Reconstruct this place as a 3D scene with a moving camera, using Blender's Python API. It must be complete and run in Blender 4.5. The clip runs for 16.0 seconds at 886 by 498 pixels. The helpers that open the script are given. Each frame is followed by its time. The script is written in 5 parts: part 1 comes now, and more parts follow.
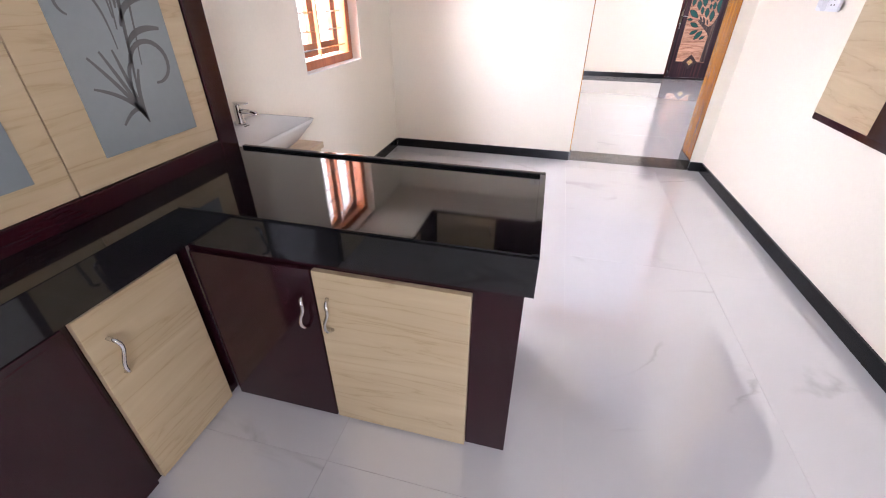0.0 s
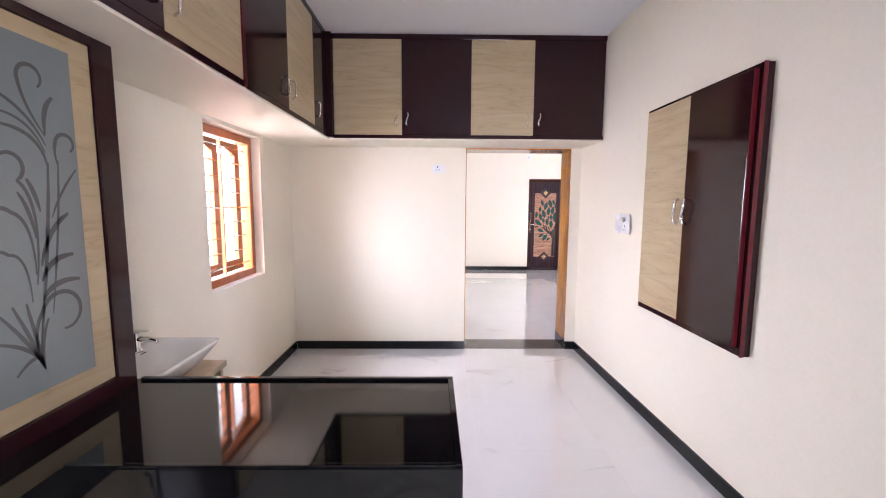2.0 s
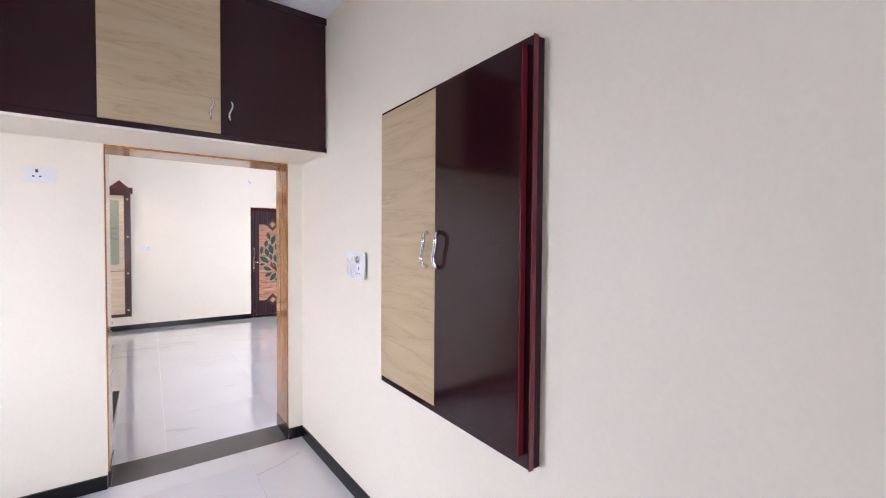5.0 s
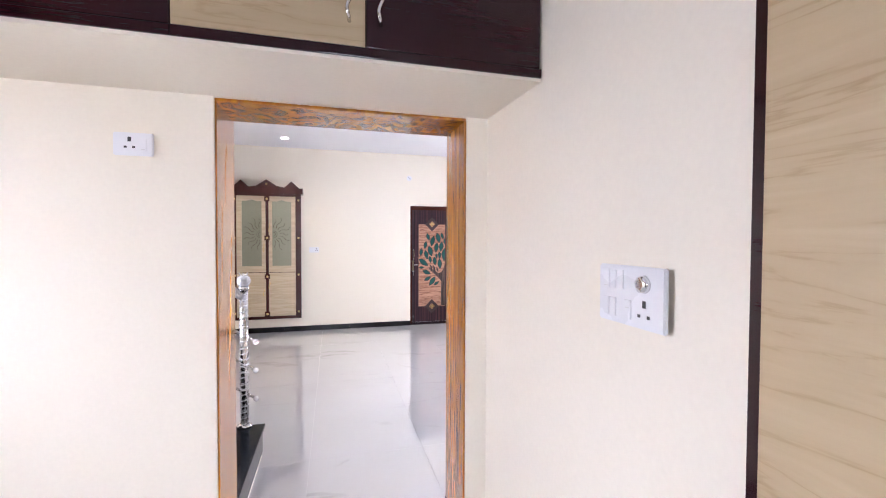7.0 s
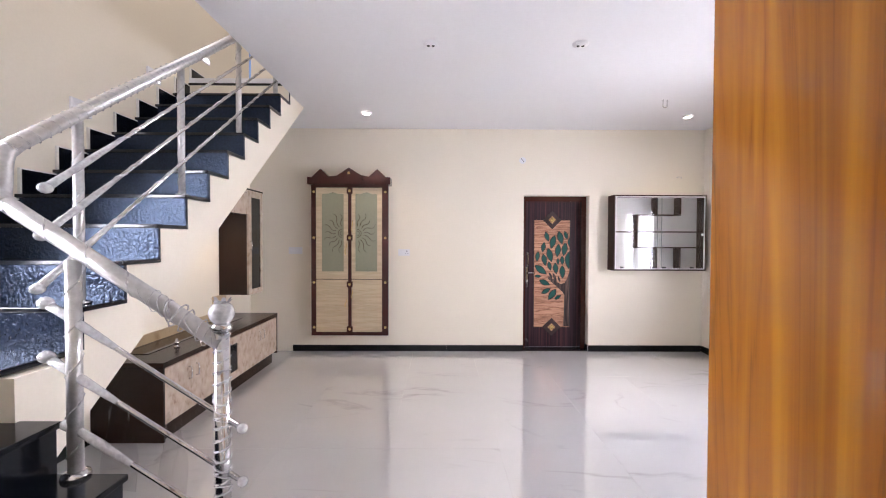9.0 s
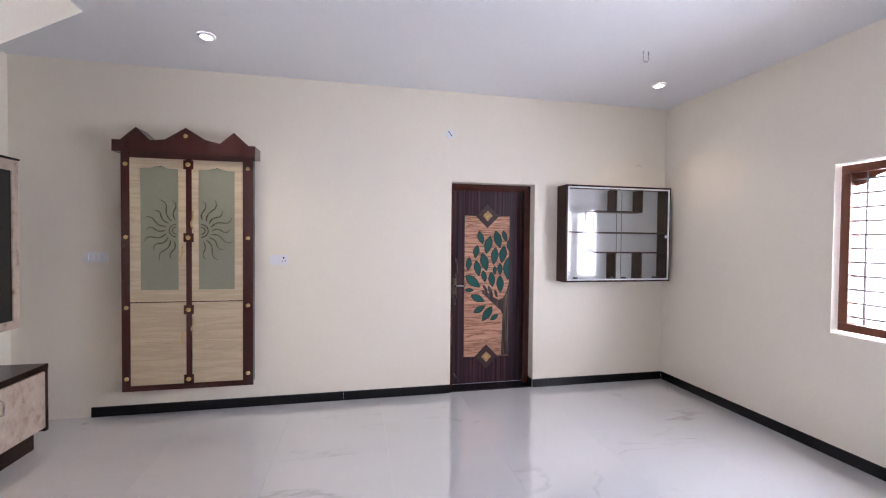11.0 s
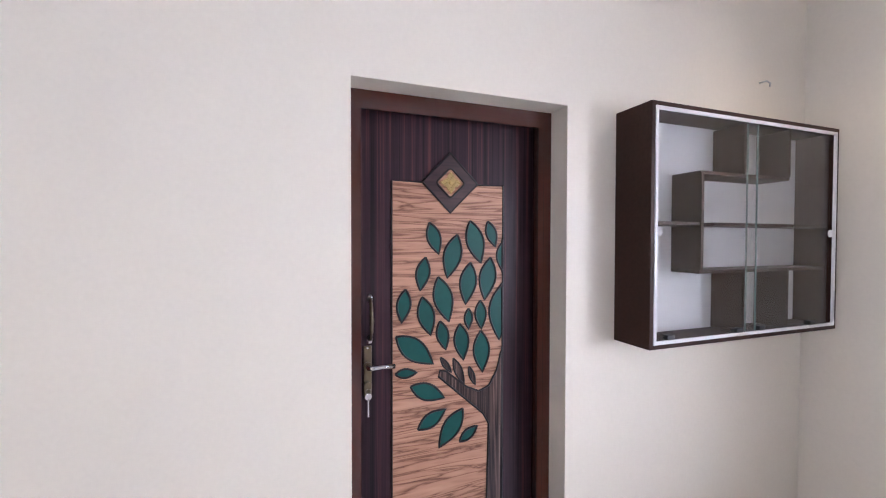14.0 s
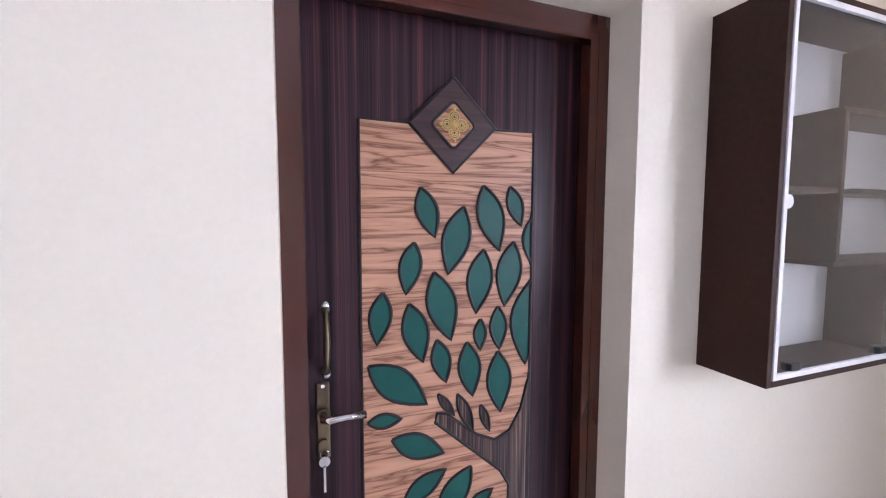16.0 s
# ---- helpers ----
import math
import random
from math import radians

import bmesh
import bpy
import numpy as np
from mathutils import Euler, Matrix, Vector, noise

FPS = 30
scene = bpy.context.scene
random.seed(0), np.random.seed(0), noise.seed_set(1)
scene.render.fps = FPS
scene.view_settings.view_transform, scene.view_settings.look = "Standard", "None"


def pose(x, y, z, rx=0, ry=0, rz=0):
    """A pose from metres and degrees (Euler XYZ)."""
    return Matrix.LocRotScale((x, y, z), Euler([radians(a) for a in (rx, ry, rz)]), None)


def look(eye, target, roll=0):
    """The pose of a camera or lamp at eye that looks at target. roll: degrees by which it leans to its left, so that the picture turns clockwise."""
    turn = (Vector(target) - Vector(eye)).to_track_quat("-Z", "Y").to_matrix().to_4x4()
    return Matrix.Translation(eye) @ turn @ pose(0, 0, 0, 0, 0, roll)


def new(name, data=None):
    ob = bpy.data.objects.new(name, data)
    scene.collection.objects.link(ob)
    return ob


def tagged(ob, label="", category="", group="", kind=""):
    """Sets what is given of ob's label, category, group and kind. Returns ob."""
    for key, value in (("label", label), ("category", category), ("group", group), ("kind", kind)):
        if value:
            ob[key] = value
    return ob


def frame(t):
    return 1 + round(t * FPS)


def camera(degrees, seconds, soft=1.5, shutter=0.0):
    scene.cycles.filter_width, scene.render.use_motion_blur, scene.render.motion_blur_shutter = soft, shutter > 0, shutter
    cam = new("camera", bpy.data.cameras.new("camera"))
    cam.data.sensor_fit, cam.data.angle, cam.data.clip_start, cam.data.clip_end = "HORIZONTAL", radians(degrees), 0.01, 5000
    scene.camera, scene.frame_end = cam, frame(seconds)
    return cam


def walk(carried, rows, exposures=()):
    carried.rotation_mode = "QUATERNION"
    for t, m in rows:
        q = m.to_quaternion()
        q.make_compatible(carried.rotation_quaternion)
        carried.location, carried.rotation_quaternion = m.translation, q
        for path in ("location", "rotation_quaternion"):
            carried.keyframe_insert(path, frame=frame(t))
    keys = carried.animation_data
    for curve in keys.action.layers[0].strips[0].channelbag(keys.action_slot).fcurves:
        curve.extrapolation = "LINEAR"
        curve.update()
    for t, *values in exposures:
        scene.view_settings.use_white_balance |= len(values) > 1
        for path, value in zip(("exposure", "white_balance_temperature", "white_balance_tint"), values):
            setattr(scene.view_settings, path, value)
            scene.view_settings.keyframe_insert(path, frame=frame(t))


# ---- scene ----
cam = camera(94.3, 16.0, soft=1.1)

PATH = [
    (0, (0.065, -0.208, 1.391), (-0.355, 1.44, 0.338), 0.3),
    (0.5, (-0.007, -0.245, 1.397), (-0.196, 1.513, 0.462), 0.4),
    (1, (-0.001, -0.304, 1.468), (-0.083, 1.572, 0.78), 0.4),
    (1.5, (0.027, -0.36, 1.545), (-0.023, 1.594, 1.12), 0.3),
    (1.7, (0.022, -0.373, 1.547), (-0.008, 1.599, 1.215), 0.2),
    (2, (0.019, -0.367, 1.55), (0.038, 1.621, 1.331), 0.3),
    (2.5, (0.048, -0.338, 1.549), (0.208, 1.653, 1.443), 0.2),
    (3, (0.098, -0.232, 1.538), (0.496, 1.728, 1.481), 0.2),
    (3.5, (0.181, -0.066, 1.554), (0.839, 1.822, 1.497), 0.2),
    (4, (0.301, 0.172, 1.558), (1.211, 1.953, 1.505), 0.3),
    (4.2, (0.351, 0.262, 1.565), (1.346, 1.997, 1.509), 0.3),
    (5.25, (0.551, 0.84, 1.555), (1.724, 2.460, 1.505), 0.4),
    (6.3, (0.673, 1.524, 1.548), (1.592, 3.3, 1.504), 0.6),
    (6.5, (0.691, 1.664, 1.563), (1.499, 3.493, 1.514), 0.4),
    (7, (0.753, 2.045, 1.542), (1.275, 3.975, 1.493), 0.2),
    (7.5, (0.853, 2.407, 1.549), (1.109, 4.39, 1.497), 0.1),
    (8, (0.893, 2.833, 1.554), (0.976, 4.83, 1.505), 0.1),
    (8.5, (0.947, 3.242, 1.537), (0.952, 5.242, 1.49), 0.1),
    (9, (0.97, 3.635, 1.516), (0.98, 5.635, 1.475), 0.2),
    (9.5, (0.958, 4.011, 1.533), (1.03, 6.009, 1.496), 0.2),
    (10, (1.025, 4.395, 1.519), (1.198, 6.387, 1.489), 0.1),
    (10.2, (1.059, 4.544, 1.545), (1.278, 6.532, 1.507), 0.2),
    (12.3, (1.435, 6.418, 1.53), (2.047, 8.322, 1.499), 0.3),
    (12.5, (1.498, 6.6, 1.522), (2.12, 8.501, 1.49), 0.2),
    (13, (1.653, 7.034, 1.525), (2.299, 8.927, 1.501), 0.2),
    (13.5, (1.773, 7.442, 1.552), (2.444, 9.326, 1.517), 0.1),
    (14, (1.904, 7.799, 1.566), (2.595, 9.675, 1.526), 0.1),
    (14.5, (2.008, 8.075, 1.577), (2.71, 9.947, 1.525), 0.1),
    (15, (2.072, 8.263, 1.584), (2.771, 10.136, 1.531), -0.0),
    (15.5, (2.107, 8.353, 1.584), (2.809, 10.223, 1.483), -0.0),
    (16, (2.12, 8.383, 1.561), (2.814, 10.253, 1.412), 0.1),
]
# the clip's camera: seconds, stops, kelvin, tint
EXPOSURES = [
    (0.0, 0.68, 5900, 24),
    (1.5, 0.53, 5950, 24),
    (2.5, 0.47, 5850, 23),
    (3.5, 0.12, 5700, 21),
    (4.0, 0.28, 5700, 21),
    (5.0, 0.4, 5700, 21),
    (6.5, 0.55, 5750, 22),
    (7.2, 0.3, 5750, 21),
    (8.0, -0.15, 5650, 19),
    (8.5, -0.1, 5850, 20),
    (9.0, 0.1, 6050, 22),
    (10.0, -0.25, 5800, 21),
    (12.5, -0.02, 5650, 22),
    (14.0, -0.05, 5600, 22),
    (16.0, 0.08, 5550, 23),
]
walk(cam, [(t, look(eye, target, roll)) for t, eye, target, roll in PATH], EXPOSURES)

# ---- world, sun, windows' daylight, added fill lamps ----
world = bpy.data.worlds.new("sky")
scene.world = world
world.use_nodes = True
wn = world.node_tree.nodes
sky = wn.new("ShaderNodeTexSky")
sky.sky_type = "NISHITA"
sky.sun_disc = False
sky.sun_elevation = radians(55)
sky.sun_rotation = radians(200)
wn["Background"].inputs["Strength"].default_value = 0.15
world.node_tree.links.new(sky.outputs["Color"], wn["Background"].inputs["Color"])


def area(name, eye, target, w, h, power, color=(1, 1, 1), spread=180):
    lamp = bpy.data.lights.new(name, "AREA")
    lamp.shape, lamp.size, lamp.size_y, lamp.energy, lamp.color = "RECTANGLE", w, h, power, color
    lamp.spread = radians(spread)
    ob = new(name, lamp)
    ob.matrix_world = look(eye, target)
    return ob


sun = bpy.data.lights.new("sun", "SUN")
sun.energy, sun.angle, sun.color = 3.0, radians(0.5), (1, 0.96, 0.9)
new("sun", sun).matrix_world = look((0, 0, 10), (2.2, 5.5, 0))
area("daylight_kitchen_window", (-3.4, 2.6, 2.2), (0, 2.6, 1.65), 4.6, 2.6, 1480, (0.97, 0.99, 1))
area("daylight_hall_window", (5.25, 6.2, 2.2), (0, 6.4, 1.5), 4.2, 2.6, 900, (0.97, 0.99, 1))
# landing window is unseen, inferred from riser reflections; blue lamp added outside it
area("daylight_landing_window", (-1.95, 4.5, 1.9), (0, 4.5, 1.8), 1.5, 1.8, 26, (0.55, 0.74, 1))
# lamp added below the closed stairwell ceiling, for an unseen source upstairs
area("fill_stairwell", (-1.0, 6.6, 5.9), (-1.0, 6.6, 0), 0.9, 3.0, 36, (1, 0.98, 0.95))
# unseen lamp added behind the camera to brighten the kitchen
area("fill_kitchen_back", (1.0, -2.75, 1.7), (0.9, 0, 1.4), 1.1, 1.35, 68, (0.97, 0.99, 1))


def spot(place, power, degrees=110, color=(1, 0.82, 0.58)):
    lamp = bpy.data.lights.new("downlight_beam", "SPOT")
    lamp.energy, lamp.spot_size, lamp.spot_blend, lamp.color, lamp.shadow_soft_size = power, radians(degrees), 0.7, color, 0.04
    ob = new("downlight_beam", lamp)
    ob.matrix_world = look(place, (place[0], place[1] + 0.001, 0))


spot((0.082, 8.548, 3.0), 42)
spot((3.949, 8.62, 3.0), 25)
spot((-1.42, 8.02, 1.79), 9, 140, (1, 0.72, 0.36))

# ---- materials ----


def material(name, color, rough=0.5, metal=0.0, bump=0.0, scale=40.0, vary=0.06, coat=0.0, spec=0.5):
    """A plain surface with two scales of slight variation, and a fine relief."""
    m = bpy.data.materials.new(name)
    m.use_nodes = True
    n, l = m.node_tree.nodes, m.node_tree.links
    b = n["Principled BSDF"]
    b.inputs["Metallic"].default_value = metal
    b.inputs["Coat Weight"].default_value = coat
    b.inputs["Coat Roughness"].default_value = 0.06
    b.inputs["Specular IOR Level"].default_value = spec
    tc = n.new("ShaderNodeTexCoord")
    big, small = n.new("ShaderNodeTexNoise"), n.new("ShaderNodeTexNoise")
    big.inputs["Scale"].default_value, small.inputs["Scale"].default_value = 1.3, scale
    big.inputs["Detail"].default_value = 5
    for t in (big, small):
        l.new(tc.outputs["Object"], t.inputs["Vector"])
    add = n.new("ShaderNodeMath")
    add.operation = "ADD"
    l.new(big.outputs["Fac"], add.inputs[0])
    l.new(small.outputs["Fac"], add.inputs[1])
    ramp = n.new("ShaderNodeMapRange")
    ramp.inputs["From Min"].default_value, ramp.inputs["From Max"].default_value = 0.6, 1.4
    ramp.inputs["To Min"].default_value, ramp.inputs["To Max"].default_value = 1 - vary, 1 + vary
    l.new(add.outputs[0], ramp.inputs["Value"])
    mul = n.new("ShaderNodeVectorMath")
    mul.operation = "SCALE"
    mul.inputs[0].default_value = color
    l.new(ramp.outputs["Result"], mul.inputs["Scale"])
    l.new(mul.outputs["Vector"], b.inputs["Base Color"])
    rr = n.new("ShaderNodeMapRange")
    rr.inputs["From Min"].default_value, rr.inputs["From Max"].default_value = 0.3, 0.7
    rr.inputs["To Min"].default_value, rr.inputs["To Max"].default_value = rough * 0.85, min(1, rough * 1.2)
    l.new(big.outputs["Fac"], rr.inputs["Value"])
    l.new(rr.outputs["Result"], b.inputs["Roughness"])
    if bump:
        bp = n.new("ShaderNodeBump")
        bp.inputs["Strength"].default_value, bp.inputs["Distance"].default_value = bump, 0.004
        l.new(small.outputs["Fac"], bp.inputs["Height"])
        l.new(bp.outputs["Normal"], b.inputs["Normal"])
    return m


def grained(name, stops, stretch, scale=6.0, rough=0.35, distort=1.2, coat=0.0, spec=0.5, turn=(0, 0, 0), fine=0.25, bump=0.05, waves=True):
    """Wood-like surface: bands of colour stretched along one axis, with finer fibres over them."""
    m = bpy.data.materials.new(name)
    m.use_nodes = True
    n, l = m.node_tree.nodes, m.node_tree.links
    b = n["Principled BSDF"]
    b.inputs["Roughness"].default_value = rough
    b.inputs["Coat Weight"].default_value = coat
    b.inputs["Coat Roughness"].default_value = 0.08
    b.inputs["Specular IOR Level"].default_value = spec
    tc, info = n.new("ShaderNodeTexCoord"), n.new("ShaderNodeObjectInfo")
    shift = n.new("ShaderNodeVectorMath")
    shift.operation = "MULTIPLY_ADD"
    comb = n.new("ShaderNodeCombineXYZ")
    for k in range(3):
        l.new(info.outputs["Random"], comb.inputs[k])
    shift.inputs[1].default_value = (7, 3, 9)
    l.new(comb.outputs[0], shift.inputs[0])
    l.new(tc.outputs["Object"], shift.inputs[2])
    mp = n.new("ShaderNodeMapping")
    mp.inputs["Scale"].default_value = stretch
    mp.inputs["Rotation"].default_value = [radians(a) for a in turn]
    l.new(shift.outputs["Vector"], mp.inputs["Vector"])
    a = n.new("ShaderNodeTexNoise")
    a.inputs["Scale"].default_value, a.inputs["Detail"].default_value = scale, 6
    a.inputs["Distortion"].default_value = distort
    f = n.new("ShaderNodeTexNoise")
    f.inputs["Scale"].default_value, f.inputs["Detail"].default_value = scale * 7, 3
    for t in (a, f):
        l.new(mp.outputs["Vector"], t.inputs["Vector"])
    source = a.outputs["Fac"]
    if waves:
        k = n.new("ShaderNodeMath")
        k.operation = "MULTIPLY"
        k.inputs[1].default_value = 4.0
        l.new(source, k.inputs[0])
        p = n.new("ShaderNodeMath")
        p.operation = "PINGPONG"
        p.inputs[1].default_value = 1.0
        l.new(k.outputs[0], p.inputs[0])
        source = p.outputs[0]
    mix = n.new("ShaderNodeMix")
    mix.inputs["Factor"].default_value = fine
    l.new(source, mix.inputs["A"])
    l.new(f.outputs["Fac"], mix.inputs["B"])
    cr = n.new("ShaderNodeValToRGB")
    e = cr.color_ramp.elements
    while len(e) < len(stops):
        e.new(0.5)
    for el, (at, c) in zip(e, stops):
        el.position, el.color = at, (*c, 1)
    l.new(mix.outputs["Result"], cr.inputs["Fac"])
    l.new(cr.outputs["Color"], b.inputs["Base Color"])
    bp = n.new("ShaderNodeBump")
    bp.inputs["Strength"].default_value, bp.inputs["Distance"].default_value = bump, 0.003
    l.new(f.outputs["Fac"], bp.inputs["Height"])
    l.new(bp.outputs["Normal"], b.inputs["Normal"])
    return m


def marble(name, base, vein, cloud, rough, scale=0.8, width=0.022, gloss=0.0):
    """Polished stone tile: soft clouds and thin wandering veins, in world coordinates."""
    m = bpy.data.materials.new(name)
    m.use_nodes = True
    n, l = m.node_tree.nodes, m.node_tree.links
    b = n["Principled BSDF"]
    b.inputs["Roughness"].default_value = rough
    b.inputs["Specular IOR Level"].default_value = 0.6
    b.inputs["Coat Weight"].default_value, b.inputs["Coat Roughness"].default_value, b.inputs["Coat IOR"].default_value = gloss, 0.012, 2.15
    geo, info = n.new("ShaderNodeNewGeometry"), n.new("ShaderNodeObjectInfo")
    shift = n.new("ShaderNodeVectorMath")
    shift.operation = "MULTIPLY_ADD"
    comb = n.new("ShaderNodeCombineXYZ")
    for k in range(3):
        l.new(info.outputs["Random"], comb.inputs[k])
    shift.inputs[1].default_value = (13, 8, 5)
    l.new(comb.outputs[0], shift.inputs[0])
    l.new(geo.outputs["Position"], shift.inputs[2])
    mp = n.new("ShaderNodeMapping")
    mp.inputs["Rotation"].default_value = (0, 0, radians(35))
    mp.inputs["Scale"].default_value = (1, 2.2, 1.6)
    l.new(shift.outputs["Vector"], mp.inputs["Vector"])
    v = n.new("ShaderNodeTexNoise")
    v.inputs["Scale"].default_value, v.inputs["Detail"].default_value, v.inputs["Distortion"].default_value = scale, 7, 0.9
    c = n.new("ShaderNodeTexNoise")
    c.inputs["Scale"].default_value, c.inputs["Detail"].default_value = scale * 1.7, 4
    for t in (v, c):
        l.new(mp.outputs["Vector"], t.inputs["Vector"])
    d = n.new("ShaderNodeMath")
    d.operation = "SUBTRACT"
    d.inputs[1].default_value = 0.52
    l.new(v.outputs["Fac"], d.inputs[0])
    ab = n.new("ShaderNodeMath")
    ab.operation = "ABSOLUTE"
    l.new(d.outputs[0], ab.inputs[0])
    line = n.new("ShaderNodeMapRange")
    line.inputs["From Max"].default_value = width
    line.inputs["To Min"].default_value, line.inputs["To Max"].default_value = 1, 0
    l.new(ab.outputs[0], line.inputs["Value"])
    gate = n.new("ShaderNodeMapRange")
    gate.inputs["From Min"].default_value, gate.inputs["From Max"].default_value = 0.52, 0.72
    l.new(c.outputs["Fac"], gate.inputs["Value"])
    both = n.new("ShaderNodeMath")
    both.operation = "MULTIPLY"
    l.new(line.outputs["Result"], both.inputs[0])
    l.new(gate.outputs["Result"], both.inputs[1])
    m1 = n.new("ShaderNodeMix")
    m1.data_type = "RGBA"
    m1.inputs["A"].default_value, m1.inputs["B"].default_value = (*base, 1), (*cloud, 1)
    l.new(c.outputs["Fac"], m1.inputs["Factor"])
    m2 = n.new("ShaderNodeMix")
    m2.data_type = "RGBA"
    m2.inputs["B"].default_value = (*vein, 1)
    l.new(both.outputs[0], m2.inputs["Factor"])
    l.new(m1.outputs["Result"], m2.inputs["A"])
    l.new(m2.outputs["Result"], b.inputs["Base Color"])
    return m


def glowing(name, color, strength):
    m = bpy.data.materials.new(name)
    m.use_nodes = True
    b = m.node_tree.nodes["Principled BSDF"]
    b.inputs["Base Color"].default_value = (0.8, 0.8, 0.8, 1)
    b.inputs["Emission Color"].default_value, b.inputs["Emission Strength"].default_value = (*color, 1), strength
    return m


def clear(name, color=(1, 1, 1), rough=0.0, alpha=0.0):
    """Thin pane: mostly see-through, with a sharp gloss."""
    m = bpy.data.materials.new(name)
    m.use_nodes = True
    n, l = m.node_tree.nodes, m.node_tree.links
    n.remove(n["Principled BSDF"])
    t, g, mix, lw = (n.new("ShaderNodeBsdfTransparent"), n.new("ShaderNodeBsdfGlossy"), n.new("ShaderNodeMixShader"), n.new("ShaderNodeLayerWeight"))
    t.inputs["Color"].default_value = (*color, 1)
    g.inputs["Roughness"].default_value = rough
    lw.inputs["Blend"].default_value = 0.5
    pw, sc = n.new("ShaderNodeMath"), n.new("ShaderNodeMath")
    pw.operation, sc.operation = "POWER", "MULTIPLY_ADD"
    pw.inputs[1].default_value, sc.inputs[1].default_value, sc.inputs[2].default_value = 4.0, 0.85, 0.03
    l.new(lw.outputs["Facing"], pw.inputs[0])
    l.new(pw.outputs[0], sc.inputs[0])
    l.new(sc.outputs[0], mix.inputs[0])
    l.new(t.outputs[0], mix.inputs[1])
    l.new(g.outputs[0], mix.inputs[2])
    l.new(mix.outputs[0], n["Material Output"].inputs["Surface"])
    return m


WALL = material("cream_emulsion_paint", (0.825, 0.766, 0.652), 0.55, bump=0.06, scale=60, vary=0.025)
CEIL = material("white_ceiling_paint", (0.80, 0.80, 0.82), 0.7, bump=0.05, scale=50, vary=0.02)
TILE = marble("polished_marble_tile", (0.66, 0.655, 0.665), (0.40, 0.39, 0.38), (0.60, 0.595, 0.60), 0.012, scale=0.6, width=0.02, gloss=1.0)
GROUT = material("tile_joint", (0.62, 0.61, 0.60), 0.7)
GRANITE = material("black_granite", (0.007, 0.007, 0.008), 0.05, scale=300, vary=0.5, spec=0.6)
SKIRT_STONE = material("black_granite_skirting", (0.008, 0.008, 0.009), 0.22, scale=300, vary=0.5, spec=0.25)
STEP_STONE = material("polished_black_granite_step", (0.006, 0.008, 0.014), 0.12, scale=120, vary=0.5, spec=0.4, bump=0.05)
FILMED = material("filmed_black_granite_riser", (0.012, 0.017, 0.032), 0.12, scale=60, vary=0.5, spec=0.4, bump=1.0)
# specular tint puts the blue of the window's daylight into the riser reflections
FILMED.node_tree.nodes["Principled BSDF"].inputs["Specular Tint"].default_value = (0.5, 0.68, 1, 1)
GRILLE = material("grey_painted_grille", (0.30, 0.29, 0.30), 0.5)
WINE = grained("dark_wine_laminate", [(0.2, (0.021, 0.0045, 0.007)), (0.8, (0.026, 0.0055, 0.0085))], (0.6, 0.6, 9), 3, 0.11, spec=0.4, fine=0.5, bump=0.0, waves=False)
REDWINE = grained("polished_red_wine_wood", [(0.0, (0.030, 0.006, 0.005)), (1.0, (0.060, 0.012, 0.010))], (5, 5, 0.8), 3, 0.25, coat=0.3, waves=False)
WINE_EDGE = material("wine_red_edge_band", (0.10, 0.010, 0.016), 0.2)
OAK = grained("beige_wavy_laminate", [(0.0, (0.35, 0.25, 0.13)), (0.16, (0.49, 0.38, 0.23)), (1.0, (0.57, 0.46, 0.295))], (0.5, 0.5, 5), 3.0, 0.32, 0.6, fine=0.2)
CREAMWOOD = grained("cream_board", [(0.0, (0.46, 0.36, 0.23)), (0.4, (0.58, 0.48, 0.33)), (1.0, (0.62, 0.52, 0.37))], (0.4, 0.4, 6), 3, 0.35, 0.6)
TEAK = grained("varnished_teak", [(0.0, (0.085, 0.024, 0.004)), (0.14, (0.32, 0.11, 0.008)), (0.55, (0.47, 0.185, 0.011)), (1.0, (0.58, 0.25, 0.016))], (5, 5, 0.35), 1.3, 0.2, 2.6, coat=0.5, fine=0.22)
ORANGE = grained("orange_varnished_wood", [(0.0, (0.36, 0.09, 0.02)), (1.0, (0.56, 0.17, 0.05))], (6, 6, 0.6), 2, 0.3, coat=0.3)
BROWNWOOD = grained("brown_varnished_wood", [(0.0, (0.13, 0.035, 0.015)), (1.0, (0.22, 0.065, 0.028))], (6, 6, 0.6), 2, 0.3, coat=0.3)
MAROON = grained("maroon_painted_frame", [(0.0, (0.045, 0.010, 0.006)), (1.0, (0.072, 0.016, 0.009))], (6, 6, 0.6), 2, 0.2, coat=0.4, bump=0.0, waves=False)
ROSE = grained("rosewood_veneer", [(0.36, (0.006, 0.003, 0.005)), (0.46, (0.026, 0.012, 0.018)), (0.56, (0.046, 0.020, 0.027)), (0.68, (0.14, 0.045, 0.042))], (34, 1, 0.2), 1.4, 0.42, 0.3, spec=0.22, fine=0.35, waves=False)
ROSE_ACROSS = grained("rosewood_veneer_across", [(0.0, (0.02, 0.01, 0.012)), (1.0, (0.085, 0.038, 0.04))], (0.4, 1, 16), 2, 0.3, 0.4, fine=0.4)
PINK = grained("pinkish_oak_veneer", [(0.0, (0.055, 0.022, 0.015)), (0.1, (0.24, 0.11, 0.066)), (0.25, (0.44, 0.23, 0.145)), (0.6, (0.54, 0.30, 0.195)), (1.0, (0.60, 0.35, 0.235))], (0.75, 1, 11), 2.4, 0.45, 1.5, spec=0.3, fine=0.14)
